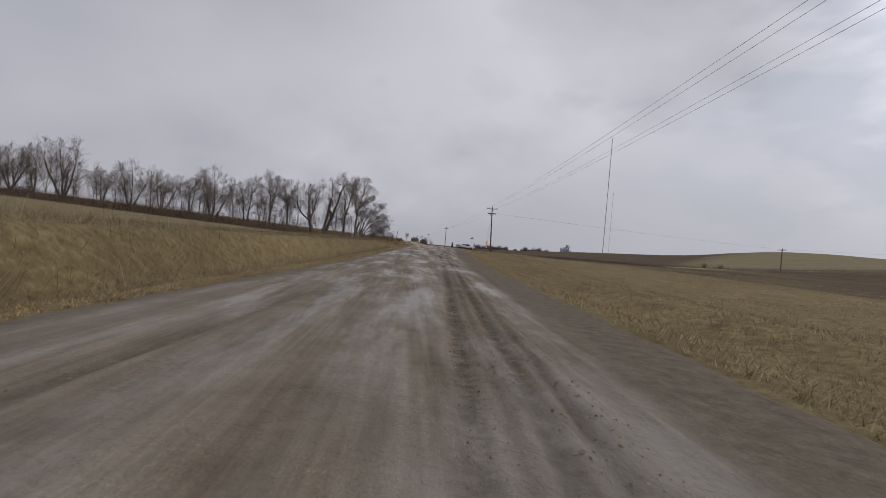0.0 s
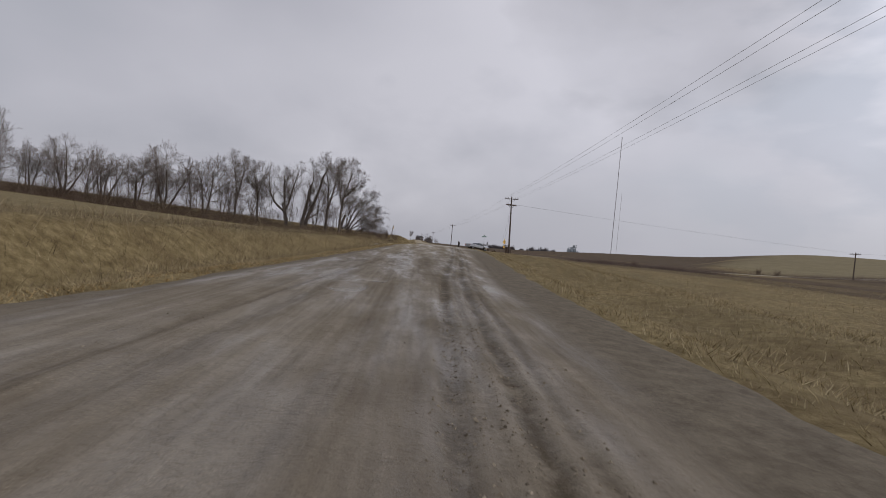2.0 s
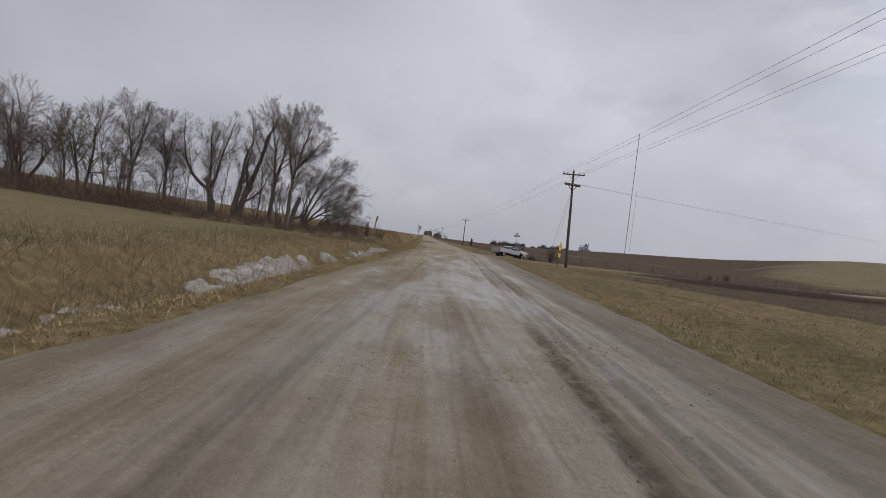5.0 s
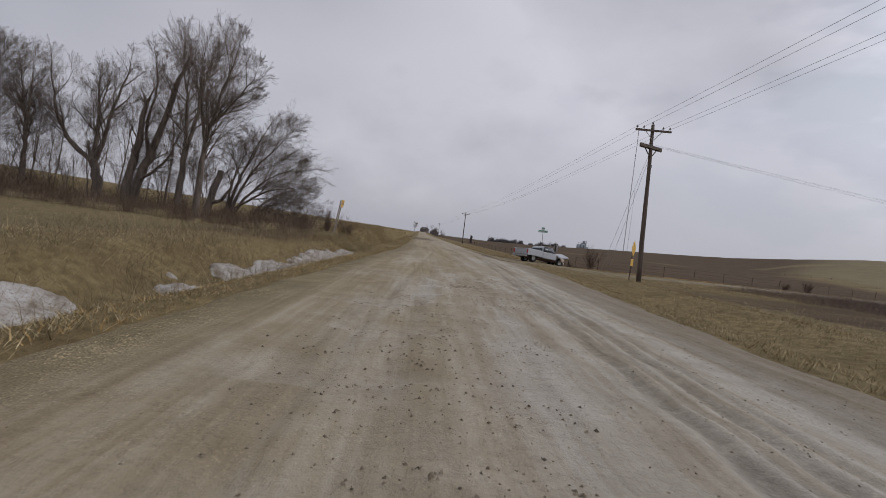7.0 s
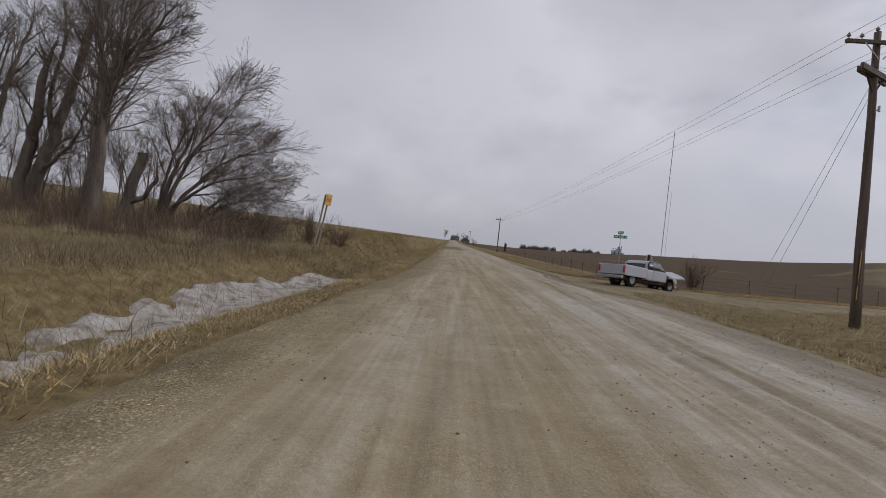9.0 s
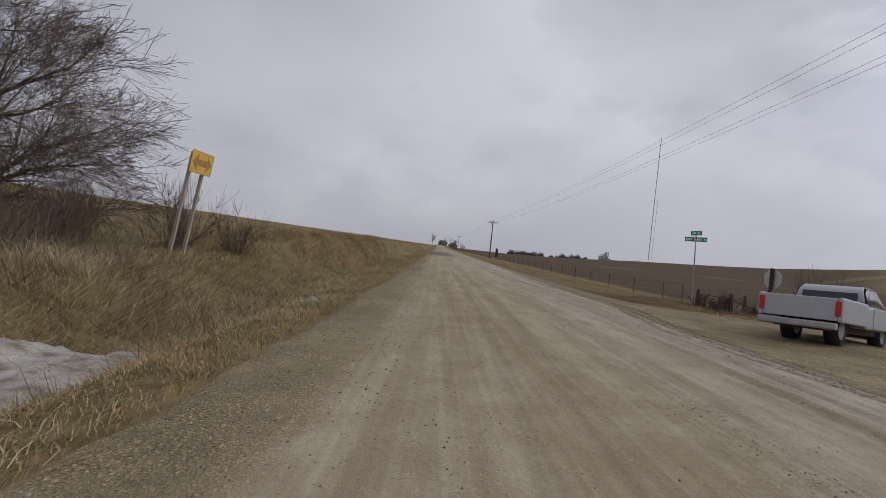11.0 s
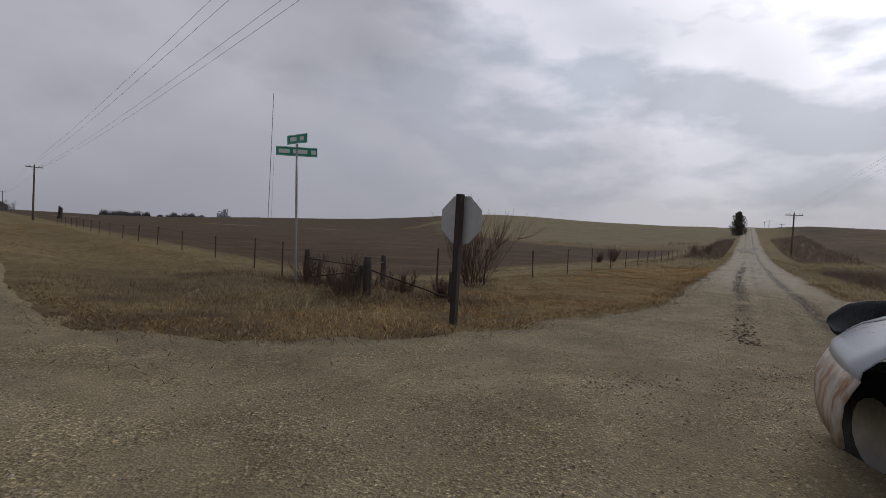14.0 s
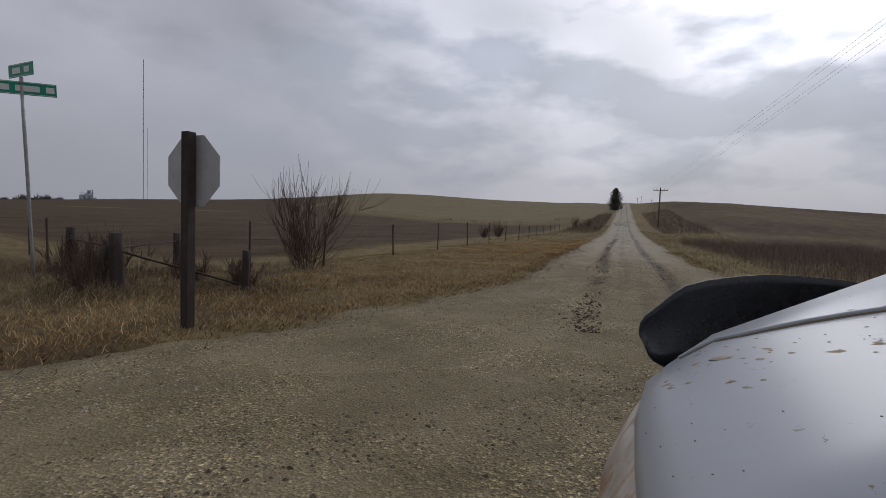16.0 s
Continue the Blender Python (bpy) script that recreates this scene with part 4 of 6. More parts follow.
SLIM = put(shaped_tree(29, [
    (((0, 0, -0.3), (0.05, 0, 3.0), (0.2, 0, 5.6), (0.9, 0, 9.2), (1.7, 0, 12.2)), 0.30, 0.03, 19, 3.7, 0.36),
    (((0.2, 0, 5.6), (-0.5, 0.3, 8.5), (-0.8, 0.4, 11.2)), 0.15, 0.03, 10, 3.0, 0.15),
    (((0.5, 0, 7.2), (1.9, -0.3, 8.8), (3.4, -0.5, 10.8)), 0.13, 0.03, 9, 2.4, 0.2)],
    "tall pale-barked bare tree standing at the field edge"), -23.3, 111.2)
put(shaped_tree(53, [
    (((0, 0, -0.3), (0.25, 0, 1.3), (0.95, 0, 4.0)), 0.34, 0.24, 0, 1.0, 0.5),
    (((0.3, 0, 1.4), (1.2, -0.1, 1.7), (1.9, -0.2, 2.7)), 0.17, 0.09, 3, 1.3, 0.5)],
    "leaning dead trunk broken off above head height", kids=(0, 4, 3, 2)), -23.7, 113.6)
SWEPT = dict(kids=(0, 8, 6, 4), angle=(16, 46), thin=0.0065, rise=(0.0, 0.015, 0.0, -0.012, -0.02), wander=0.05, ratio=(0.6, 0.68, 0.78, 0.85))
put(shaped_tree(47, [
    (((0, 0, -0.3), (0.4, 0.1, 2.4), (1.2, 0.3, 5.0), (2.3, 0.3, 7.6)), 0.17, 0.03, 10, 3.1, 0.35),
    (((0.1, 0, -0.3), (0.9, -0.2, 2.4), (2.2, -0.4, 4.7), (3.8, -0.5, 6.6)), 0.16, 0.03, 10, 3.1, 0.35),
    (((0.2, 0.1, -0.3), (1.2, 0.3, 2.0), (2.9, 0.6, 3.9), (4.8, 0.8, 5.0)), 0.15, 0.03, 10, 3.0, 0.35),
    (((0.2, -0.1, 0.8), (1.8, -0.5, 1.9), (3.6, -0.9, 2.9), (5.4, -1.0, 3.3)), 0.12, 0.025, 9, 2.6, 0.3),
    (((0, 0.1, -0.3), (-0.1, 0.5, 2.4), (0.3, 0.8, 4.6), (0.9, 1.0, 6.4)), 0.13, 0.03, 7, 2.2, 0.35)],
    "low spreading bare tree with sweeping twigs", **SWEPT), -22.5, 114.8)
put(shaped_tree(48, [
    (((0, 0, -0.3), (0.9, 0, 1.0), (2.4, 0, 1.9), (4.2, 0.1, 2.3)), 0.13, 0.025, 9, 2.4, 0.3),
    (((0, 0, -0.3), (0.8, 0.4, 1.4), (2.0, 0.8, 2.6), (3.6, 1.0, 3.4)), 0.12, 0.025, 9, 2.4, 0.3),
    (((0.3, 0, 0.3), (1.4, -0.5, 0.8), (2.8, -0.8, 1.1), (4.4, -0.9, 1.0)), 0.09, 0.02, 8, 2.0, 0.3)],
    "low spreading bare tree with twigs sweeping the grass", **SWEPT), -21.3, 116.0)
THIN = put(bare_tree("bare_tree", 61, 12.0, 0.09, "thin young bare tree in the brush", kids=(8, 5, 4, 3), angle=(16, 42), start=0.35, thin=0.008), -28.9, 117.5)
YOUNG = put(bare_tree("bare_tree", 77, 8.0, 0.06, "thin young bare tree in the brush", stems=2, splay=9, kids=(6, 5, 4, 3), angle=(16, 42), start=0.25, thin=0.008), -25.0, 117.0)
FAR_A = put(bare_tree("bare_tree", 83, 12.6, 0.28, "bare many-stemmed deciduous tree of the wood edge", stems=4, splay=20, kids=(6, 6, 5, 3), angle=(24, 60), thin=0.016), -58.5, 117.2)
FAR_B = put(bare_tree("bare_tree", 91, 13.0, 0.24, "tall bare deciduous tree of the wood edge", stems=2, splay=12, kids=(10, 6, 5, 3), angle=(24, 60), thin=0.016), -50.5, 116.5)
SCRUB = put(bare_tree("bare_tree", 97, 11.0, 0.10, "thin young bare tree in the brush", kids=(8, 5, 4, 2), angle=(18, 48), start=0.25, thin=0.014), -47.0, 119.0)
again(SLIM, -40.5, 117.0, 160, 0.86)
for bx, by, bt, bs, src in ((-44.5, 116.2, 70, 0.88, TALL), (-64.5, 118.0, 30, 0.85, FAR_B), (-71.0, 118.5, 250, 0.8, FAR_A), (-79.0, 119.2, 10, 0.9, FAR_A), (-86.0, 120.0, 160, 0.75, FAR_B), (-96.0, 121.2, 75, 1.15, FAR_A),
                            (-103.5, 122.4, 300, 1.0, FAR_B), (-110.0, 123.5, 220, 0.9, FAR_A), (-117.0, 125.0, 40, 0.9, FAR_B), (-124.0, 126.0, 130, 1.0, FAR_A), (-132.0, 127.5, 10, 1.05, FAR_B)):
    again(src, bx, by, bt, bs)
rng = random.Random(9)
for k in range(16):
    again(rng.choice((THIN, YOUNG)), -26.0 - 18 * (k + rng.random()) / 16, 118.0 + rng.uniform(-1.5, 5.0), rng.uniform(0, 360), rng.uniform(0.55, 0.95))
for k in range(13):
    again(rng.choice((THIN, YOUNG)), -21.5 - 16 * (k + rng.random()) / 13, 114.5 + rng.uniform(-1.5, 2.5), rng.uniform(0, 360), rng.uniform(0.32, 0.6))
for k in range(76):
    bx = -40 - 96 * (k + rng.random()) / 76
    again(SCRUB, bx, 112.5 - bx * 0.06 + rng.uniform(-1.0, 5.0), rng.uniform(0, 360), rng.uniform(0.45, 1.1))


# ---- blades, stalks, stones scattered as joined meshes ----
def scatter_mesh(name, x, y, z, h, width, lean, mat, rs, label, category="grass", bend=False):
    """Thin bent blades standing at the given places."""
    n = len(x)
    a = rs.uniform(0, 2 * np.pi, n)
    la = 7.0 * fbm(x * 0.7, y * 0.7, 55) + rs.normal(0, 1.5, n)
    w = width * rs.uniform(0.6, 1.4, n)
    dx, dy = np.cos(a) * w / 2, np.sin(a) * w / 2
    k = lean * rs.uniform(0.2, 1.4, n) * h
    lx, ly = np.cos(la) * k, np.sin(la) * k
    top = h * np.sqrt(np.maximum(0.08, 1 - np.minimum(lean * 0.9, 0.92) ** 2))
    if bend:
        v = np.empty((n, 5, 3))
        v[:, 2] = np.stack([x + dx * 0.7 + lx * 0.36, y + dy * 0.7 + ly * 0.36, z + top * 0.64], 1)
        v[:, 3] = np.stack([x - dx * 0.7 + lx * 0.36, y - dy * 0.7 + ly * 0.36, z + top * 0.64], 1)
        v[:, 4] = np.stack([x + lx, y + ly, z + top], 1)
        tri = [[0, 1, 2], [0, 2, 3], [3, 2, 4]]
    else:
        v = np.empty((n, 3, 3))
        v[:, 2] = np.stack([x + lx, y + ly, z + top], 1)
        tri = [[0, 1, 2]]
    v[:, 0] = np.stack([x - dx, y - dy, z - 0.03], 1)
    v[:, 1] = np.stack([x + dx, y + dy, z - 0.03], 1)
    i = np.arange(n)[:, None, None] * v.shape[1]
    f = (i + np.array(tri)[None]).reshape(-1, 3)
    me = mesh_from(name, v.reshape(-1, 3), f, mat, False)
    return tagged(new(name, me), label, category, kind="stuff")


def in_verge(rs, n, side, y0, y1, d0, d1, clump=0.0, seed=0, power=1.0):
    """Places beside the main road, d metres outside its edge."""
    y = rs.uniform(y0, y1, n)
    d = d0 + (d1 - d0) * rs.uniform(0, 1, n) ** power
    x = road_left(y) - d if side < 0 else road_right(y) + d
    k = -inside(x, y) > max(0.02, d0 - 0.05) - 0.4 * rs.uniform(0, 1, n) ** 3
    if clump:
        k &= fbm(x * 0.9, y * 0.9, seed) > rs.uniform(-1.2, 1.0, n) * clump - 0.25
    return x[k], y[k]


def by_side_road(rs, n, u0, u1, v0, v1, clump=0.0, seed=0):
    u, v = rs.uniform(u0, u1, n), rs.uniform(v0, v1, n)
    x, y = SIDE_O[0] + SIDE_U[0] * u + SIDE_N[0] * v, SIDE_O[1] + SIDE_U[1] * u + SIDE_N[1] * v
    k = (-inside(x, y) > 0.1 - 0.6 * rs.uniform(0, 1, n) ** 3) & (x > road_right(y) + 0.1)
    if clump:
        k &= fbm(x * 0.9, y * 0.9, seed) > rs.uniform(-1.2, 1.0, n) * clump - 0.25
    return x[k], y[k]


def build_grass():
    rs = np.random.RandomState(5)

    def tuft(name, xy, lo, hi, width, lean, mat, label, cat="grass", tall_noise=0):
        x, y = xy
        h = rs.uniform(lo, hi, len(x))
        h = h * (0.4 + 1.0 * np.clip(0.5 + 0.6 * fbm(x * 0.3, y * 0.3, 50 + tall_noise) + 0.7 * fbm(x * 1.2, y * 1.2, 51), 0, 1.3))
        scatter_mesh(name, x, y, ground_z(x, y), h, width, lean, mat, rs, label, cat, width < 0.0085)

    V, R = "matted dead grass along the road edge", "matted rusty dead grass and leaves along the road edge"
    tuft("verge_grass", in_verge(rs, 76000, -1, 94, 122, -0.1, 1.9, 0.5, 1), 0.04, 0.18, 0.007, 1.0, M_STRAW, V)
    tuft("verge_grass", in_verge(rs, 22000, -1, 94, 122, -0.25, 1.2, 0.5, 2), 0.03, 0.12, 0.011, 0.95, M_RUST, R)
    tuft("verge_grass", in_verge(rs, 120000, -1, -14, 94, -0.1, 1.7, 0.5, 1), 0.05, 0.2, 0.009, 0.95, M_STRAW, V)
    tuft("verge_grass", in_verge(rs, 16000, -1, -14, 94, -0.2, 1.0, 0.6, 2), 0.04, 0.14, 0.02, 0.95, M_RUST, R)
    tuft("verge_grass", in_verge(rs, 12000, -1, 122, 180, 0.0, 1.6, 0.4, 1), 0.07, 0.25, 0.02, 0.8, M_STRAW, V)
    tuft("ditch_weeds", in_verge(rs, 26000, -1, -14, 112, 1.6, 9, 1.1, 24, 1.3), 0.2, 0.7, 0.009, 0.8, M_WEED, "grey-brown dead weeds in the ditch", "weeds")
    tuft("ditch_weeds", in_verge(rs, 108000, -1, -14, 112, 1.4, 15, 0.9, 3, 2.2), 0.06, 0.38, 0.010, 0.95, M_DULL, "tangled dead weeds in the ditch", "weeds")
    tuft("ditch_weeds", in_verge(rs, 40000, -1, 60, 118, 2.8, 7.5, 0.8, 4), 0.08, 0.32, 0.012, 0.95, M_STRAW, "tangled brown dead weeds on the ditch bank", "weeds")
    tuft("ditch_weeds", in_verge(rs, 12000, -1, 97, 114, 4.4, 9.0, 0.9, 34), 0.2, 0.7, 0.009, 0.6, M_WEED, "dark tangled dead weeds on the ditch bank", "weeds")
    tuft("weed_stalks", in_verge(rs, 20000, -1, -14, 112, 1.6, 7.5, 1.3, 5, 1.3), 0.3, 1.15, 0.007, 0.8, M_DULL, "tall dry weed stalks in the ditch", "weeds")
    c = rs.uniform(0, 1, 40)
    cx, cy = -12.5 - 26 * c, 108.6 + 0.06 * 26 * c + rs.normal(0, 1.2, 40)
    x, y = (np.repeat(v, 260) + rs.normal(0, 0.2, 40 * 260) for v in (cx, cy))
    tuft("tussock_grass", (x, y), 0.35, 0.95, 0.008, 0.85, M_TUSSOCK, "pale tussocks of long dead grass under the trees")
    tuft("bank_grass", in_verge(rs, 140000, -1, 106, 150, 1.4, 7.5, 0.25, 6), 0.2, 0.5, 0.012, 1.0, M_STRAW, "drooping dead grass on the cut bank")
    tuft("bank_grass", in_verge(rs, 26000, -1, 104, 150, 1.5, 7.0, 0.6, 7), 0.18, 0.45, 0.013, 1.0, M_RUST, "drooping rusty dead grass on the cut bank")
    tuft("bank_grass", in_verge(rs, 36000, -1, 110, 155, 2.4, 5.6, 0.5, 22), 0.3, 0.65, 0.014, 1.0, M_STRAW, "long dead grass hanging down the cut bank")
    tuft("bank_grass", in_verge(rs, 16000, -1, 150, 260, 1.0, 8.0, 0.3, 6), 0.2, 0.55, 0.04, 0.9, M_STRAW, "drooping dead grass on the cut bank")
    tuft("field_grass", in_verge(rs, 45000, -1, -12, 112, 6.5, 40, 0.5, 8, 1.6), 0.04, 0.12, 0.02, 0.85, M_STRAW, "short dead field grass")
    tuft("stubble", in_verge(rs, 30000, -1, 116, 300, 7, 45, 0.4, 9, 1.4), 0.1, 0.26, 0.03, 0.6, M_STRAW, "cut corn stubble on the hillside", "stubble")
    tuft("verge_grass", in_verge(rs, 90000, 1, -12, 109, 0.0, 7.5, 0.5, 10, 1.3), 0.06, 0.24, 0.014, 0.85, M_STRAW, "matted dead grass in the verge")
    tuft("stubble", in_verge(rs, 70000, 1, -10, 100, 6, 46, 0.5, 11, 1.5), 0.06, 0.2, 0.022, 0.8, M_STRAW, "dead stubble and straw in the field", "stubble")
    tuft("verge_grass", in_verge(rs, 34000, 1, 120, 190, 0.2, 6.5, 0.5, 12), 0.06, 0.22, 0.012, 1.05, M_MATTED, "matted dead grass beside the fence")
    tuft("verge_grass", by_side_road(rs, 110000, 2, 34, 2.5, 10.5, 0.45, 13), 0.04, 0.14, 0.009, 1.2, M_MATTED, "matted rusty dead grass beside the side road")
    tuft("verge_grass", by_side_road(rs, 90000, 3, 46, 2.5, 8.0, 1.0, 63), 0.06, 0.2, 0.008, 1.15, M_GOLD, "golden clumps of flattened dead grass beside the side road")
    tuft("verge_grass", by_side_road(rs, 20000, 2, 40, 2.5, 12.5, 0.9, 14), 0.04, 0.18, 0.007, 1.05, M_STRAW, "matted dead grass beside the side road")
    tuft("verge_grass", by_side_road(rs, 16000, 40, 100, 3.0, 12, 0.6, 14), 0.1, 0.3, 0.03, 0.9, M_STRAW, "matted dead grass beside the side road")
    tuft("verge_grass", by_side_road(rs, 70000, 8, 80, -11, -1.0, 0.4, 15), 0.08, 0.28, 0.016, 0.85, M_STRAW, "matted dead grass beside the side road")
    tuft("fence_weeds", by_side_road(rs, 6000, 5, 15, 8.0, 14.5, 1.1, 16), 0.12, 0.45, 0.005, 0.85, M_WEED, "dry weeds round the fence corner", "weeds")
    x, y = 6.0 + rs.normal(0, 1.1, 1600), 122.6 + rs.normal(0, 1.5, 1600)
    k = -inside(x, y) > 0.5
    tuft("fence_weeds", (x[k], y[k]), 0.1, 0.36, 0.006, 0.95, M_STRAW, "tall pale grass round the fence corner", "weeds")
    x = np.concatenate([px + rs.normal(0, 0.55, 1100) for px in (7.36, 6.76, 8.65, 8.29)])
    y = np.concatenate([py + rs.normal(0, 0.55, 1100) for py in (126.75, 122.82, 124.87, 121.82)])
    tuft("fence_weeds", (x, y), 0.1, 0.42, 0.006, 0.85, M_WEED, "dark tangled weeds round the fence posts", "weeds")
    tuft("fence_weeds", (x + rs.normal(0, 0.3, len(x)), y + rs.normal(0, 0.3, len(x))), 0.08, 0.3, 0.006, 1.0, M_MATTED, "rusty tangled grass round the fence posts", "weeds")
    tuft("brush", by_side_road(rs, 80000, 17, 52, -16, -3.4, 1.1, 17), 0.15, 1.0, 0.005, 0.6, M_THICKET, "low dark bare brush beside the side road", "brush")
    tuft("brush", by_side_road(rs, 22000, 76, 170, -11, -4.0, 0.95, 18), 0.3, 1.6, 0.014, 0.55, M_THICKET, "dark bare brush along the side road", "brush")
    tuft("brush", by_side_road(rs, 18000, 70, 160, 4.4, 9, 1.1, 19), 0.2, 1.4, 0.014, 0.55, M_THICKET, "dark bare brush along the side road", "brush")
    az, r = np.radians(rs.uniform(42, 70, 2600)), rs.uniform(8, 26, 2600)
    r = r + np.interp(np.degrees(az), [30, 42, 52, 70], [230, 205, 150, 120])
    x, y = 3.5 + r * np.sin(az), 114.0 + r * np.cos(az)
    k = fbm(x / 5, y / 5, 21) > rs.uniform(-0.2, 0.9, 2600)
    tuft("brush", (x[k], y[k]), 0.4, 1.6, 0.07, 0.6, M_BRUSH, "scattered low brush along the field border", "brush")
    for n, x0, x1, w, h in ((56000, -14.5, -46.0, 0.008, 2.8), (70000, -36.0, -140.0, 0.022, 5.4)):
        bx = rs.uniform(x1, x0, n)
        by = 111.6 - 0.075 * (bx + 15) + rs.normal(0, 2.6, n) - 0.5
        k = fbm(bx / 4, by / 4, 20) > -0.2 + 0.5 * rs.uniform(-1, 1, n) + 0.2 * smooth(-29, -22, bx)
        tuft("brush", (bx[k], by[k]), 0.04 * h, 0.9 * h, w, 0.8, M_BRUSH, "thick bare brush under the trees", "brush")

build_grass()

# ---- snow left in the ditch ----
def build_snow():
    ys, ds = np.arange(32, 111.4, 0.14), np.arange(0.1, 5.3, 0.1)
    gy, gd = np.meshgrid(ys, ds, indexing="ij")
    x, y, q = grid(road_left(gy) - gd, gy)
    d = gd.ravel()
    mid = np.interp(y, [32, 45, 62, 74, 90, 110], [0.9, 1.2, 2.8, 3.3, 2.9, 2.8])
    half = np.interp(y, [32, 45, 62, 75, 98, 110], [0.25, 0.4, 0.8, 1.1, 1.35, 1.35])
    prof = smooth(1.0, 0.35, np.abs(d - mid) / half) * smooth(32, 36, y) * smooth(109.9, 107.0, y)
    m = prof * 1.15 - 0.75 + 0.95 * fbm(x * 0.8, y * 0.55, 61) + 0.5 * fbm(x * 2.1, y * 1.7, 63) + 0.2 * smooth(95, 102, y) - 0.23 * smooth(95, 88, y)
    z = ground_z(x, y, 0.3) - 0.10 + (0.14 + 0.14 * smooth(60, 70, y)) * smooth(-0.25, 0.5, m) + 0.05 * fbm(x * 1.5, y * 1.5, 62) * smooth(-0.2, 0.3, m)
    k = m > -0.25
    q = q[k[q].all(1)]
    me = mesh_from("snow_patch", np.stack([x, y, z], 1), q, M_SNOW)
    tagged(new("snow_patch", me), "old dirty snow lying in the ditch", "snow", kind="stuff")


build_snow()


# ---- loose stones and mud clods ----
def stones(name, x, y, z, size, flat, mat, rs, label):
    n = len(x)
    base = np.array([(1, 0, -0.5), (-1, 0, -0.5), (0, 1, -0.5), (0, -1, -0.5), (0, 0, 1), (0, 0, -1)], float)
    v = base[None] * rs.uniform(0.6, 1.3, (n, 6, 1)) + rs.uniform(-0.25, 0.25, (n, 6, 3))
    v = v * size[:, None, None] * np.array([1, 1, flat])
    a = rs.uniform(0, 6.283, n)
    c, s = np.cos(a)[:, None], np.sin(a)[:, None]
    vx, vy = v[:, :, 0] * c - v[:, :, 1] * s, v[:, :, 0] * s + v[:, :, 1] * c
    w = np.stack([vx + x[:, None], vy + y[:, None], v[:, :, 2] + z[:, None] + (size * flat * 0.35)[:, None]], 2)
    tri = np.array([(0, 2, 4), (2, 1, 4), (1, 3, 4), (3, 0, 4)])
    w = w[:, :5]
    f = (np.arange(n)[:, None, None] * 5 + tri[None]).reshape(-1, 3)
    tagged(new(name, mesh_from(name, w.reshape(-1, 3), f, mat, False)), label, "gravel", kind="stuff")


def surface_z(x, y):
    """Height of the road surface, for what lies on it."""
    t = (x - road_left(y)) / (road_right(y) - road_left(y))
    rel = road_relief(x, y, t)[0]
    a = inside_a(x, y) > 0.1
    side = side_surface(x, y)[0] - 0.12 * smooth(-0.2, 0.7, inside_a(x, y))
    return np.where(a, way_z(x, y) + rel - 0.17 * smooth(0.35, -0.25, inside(x, y)), side)


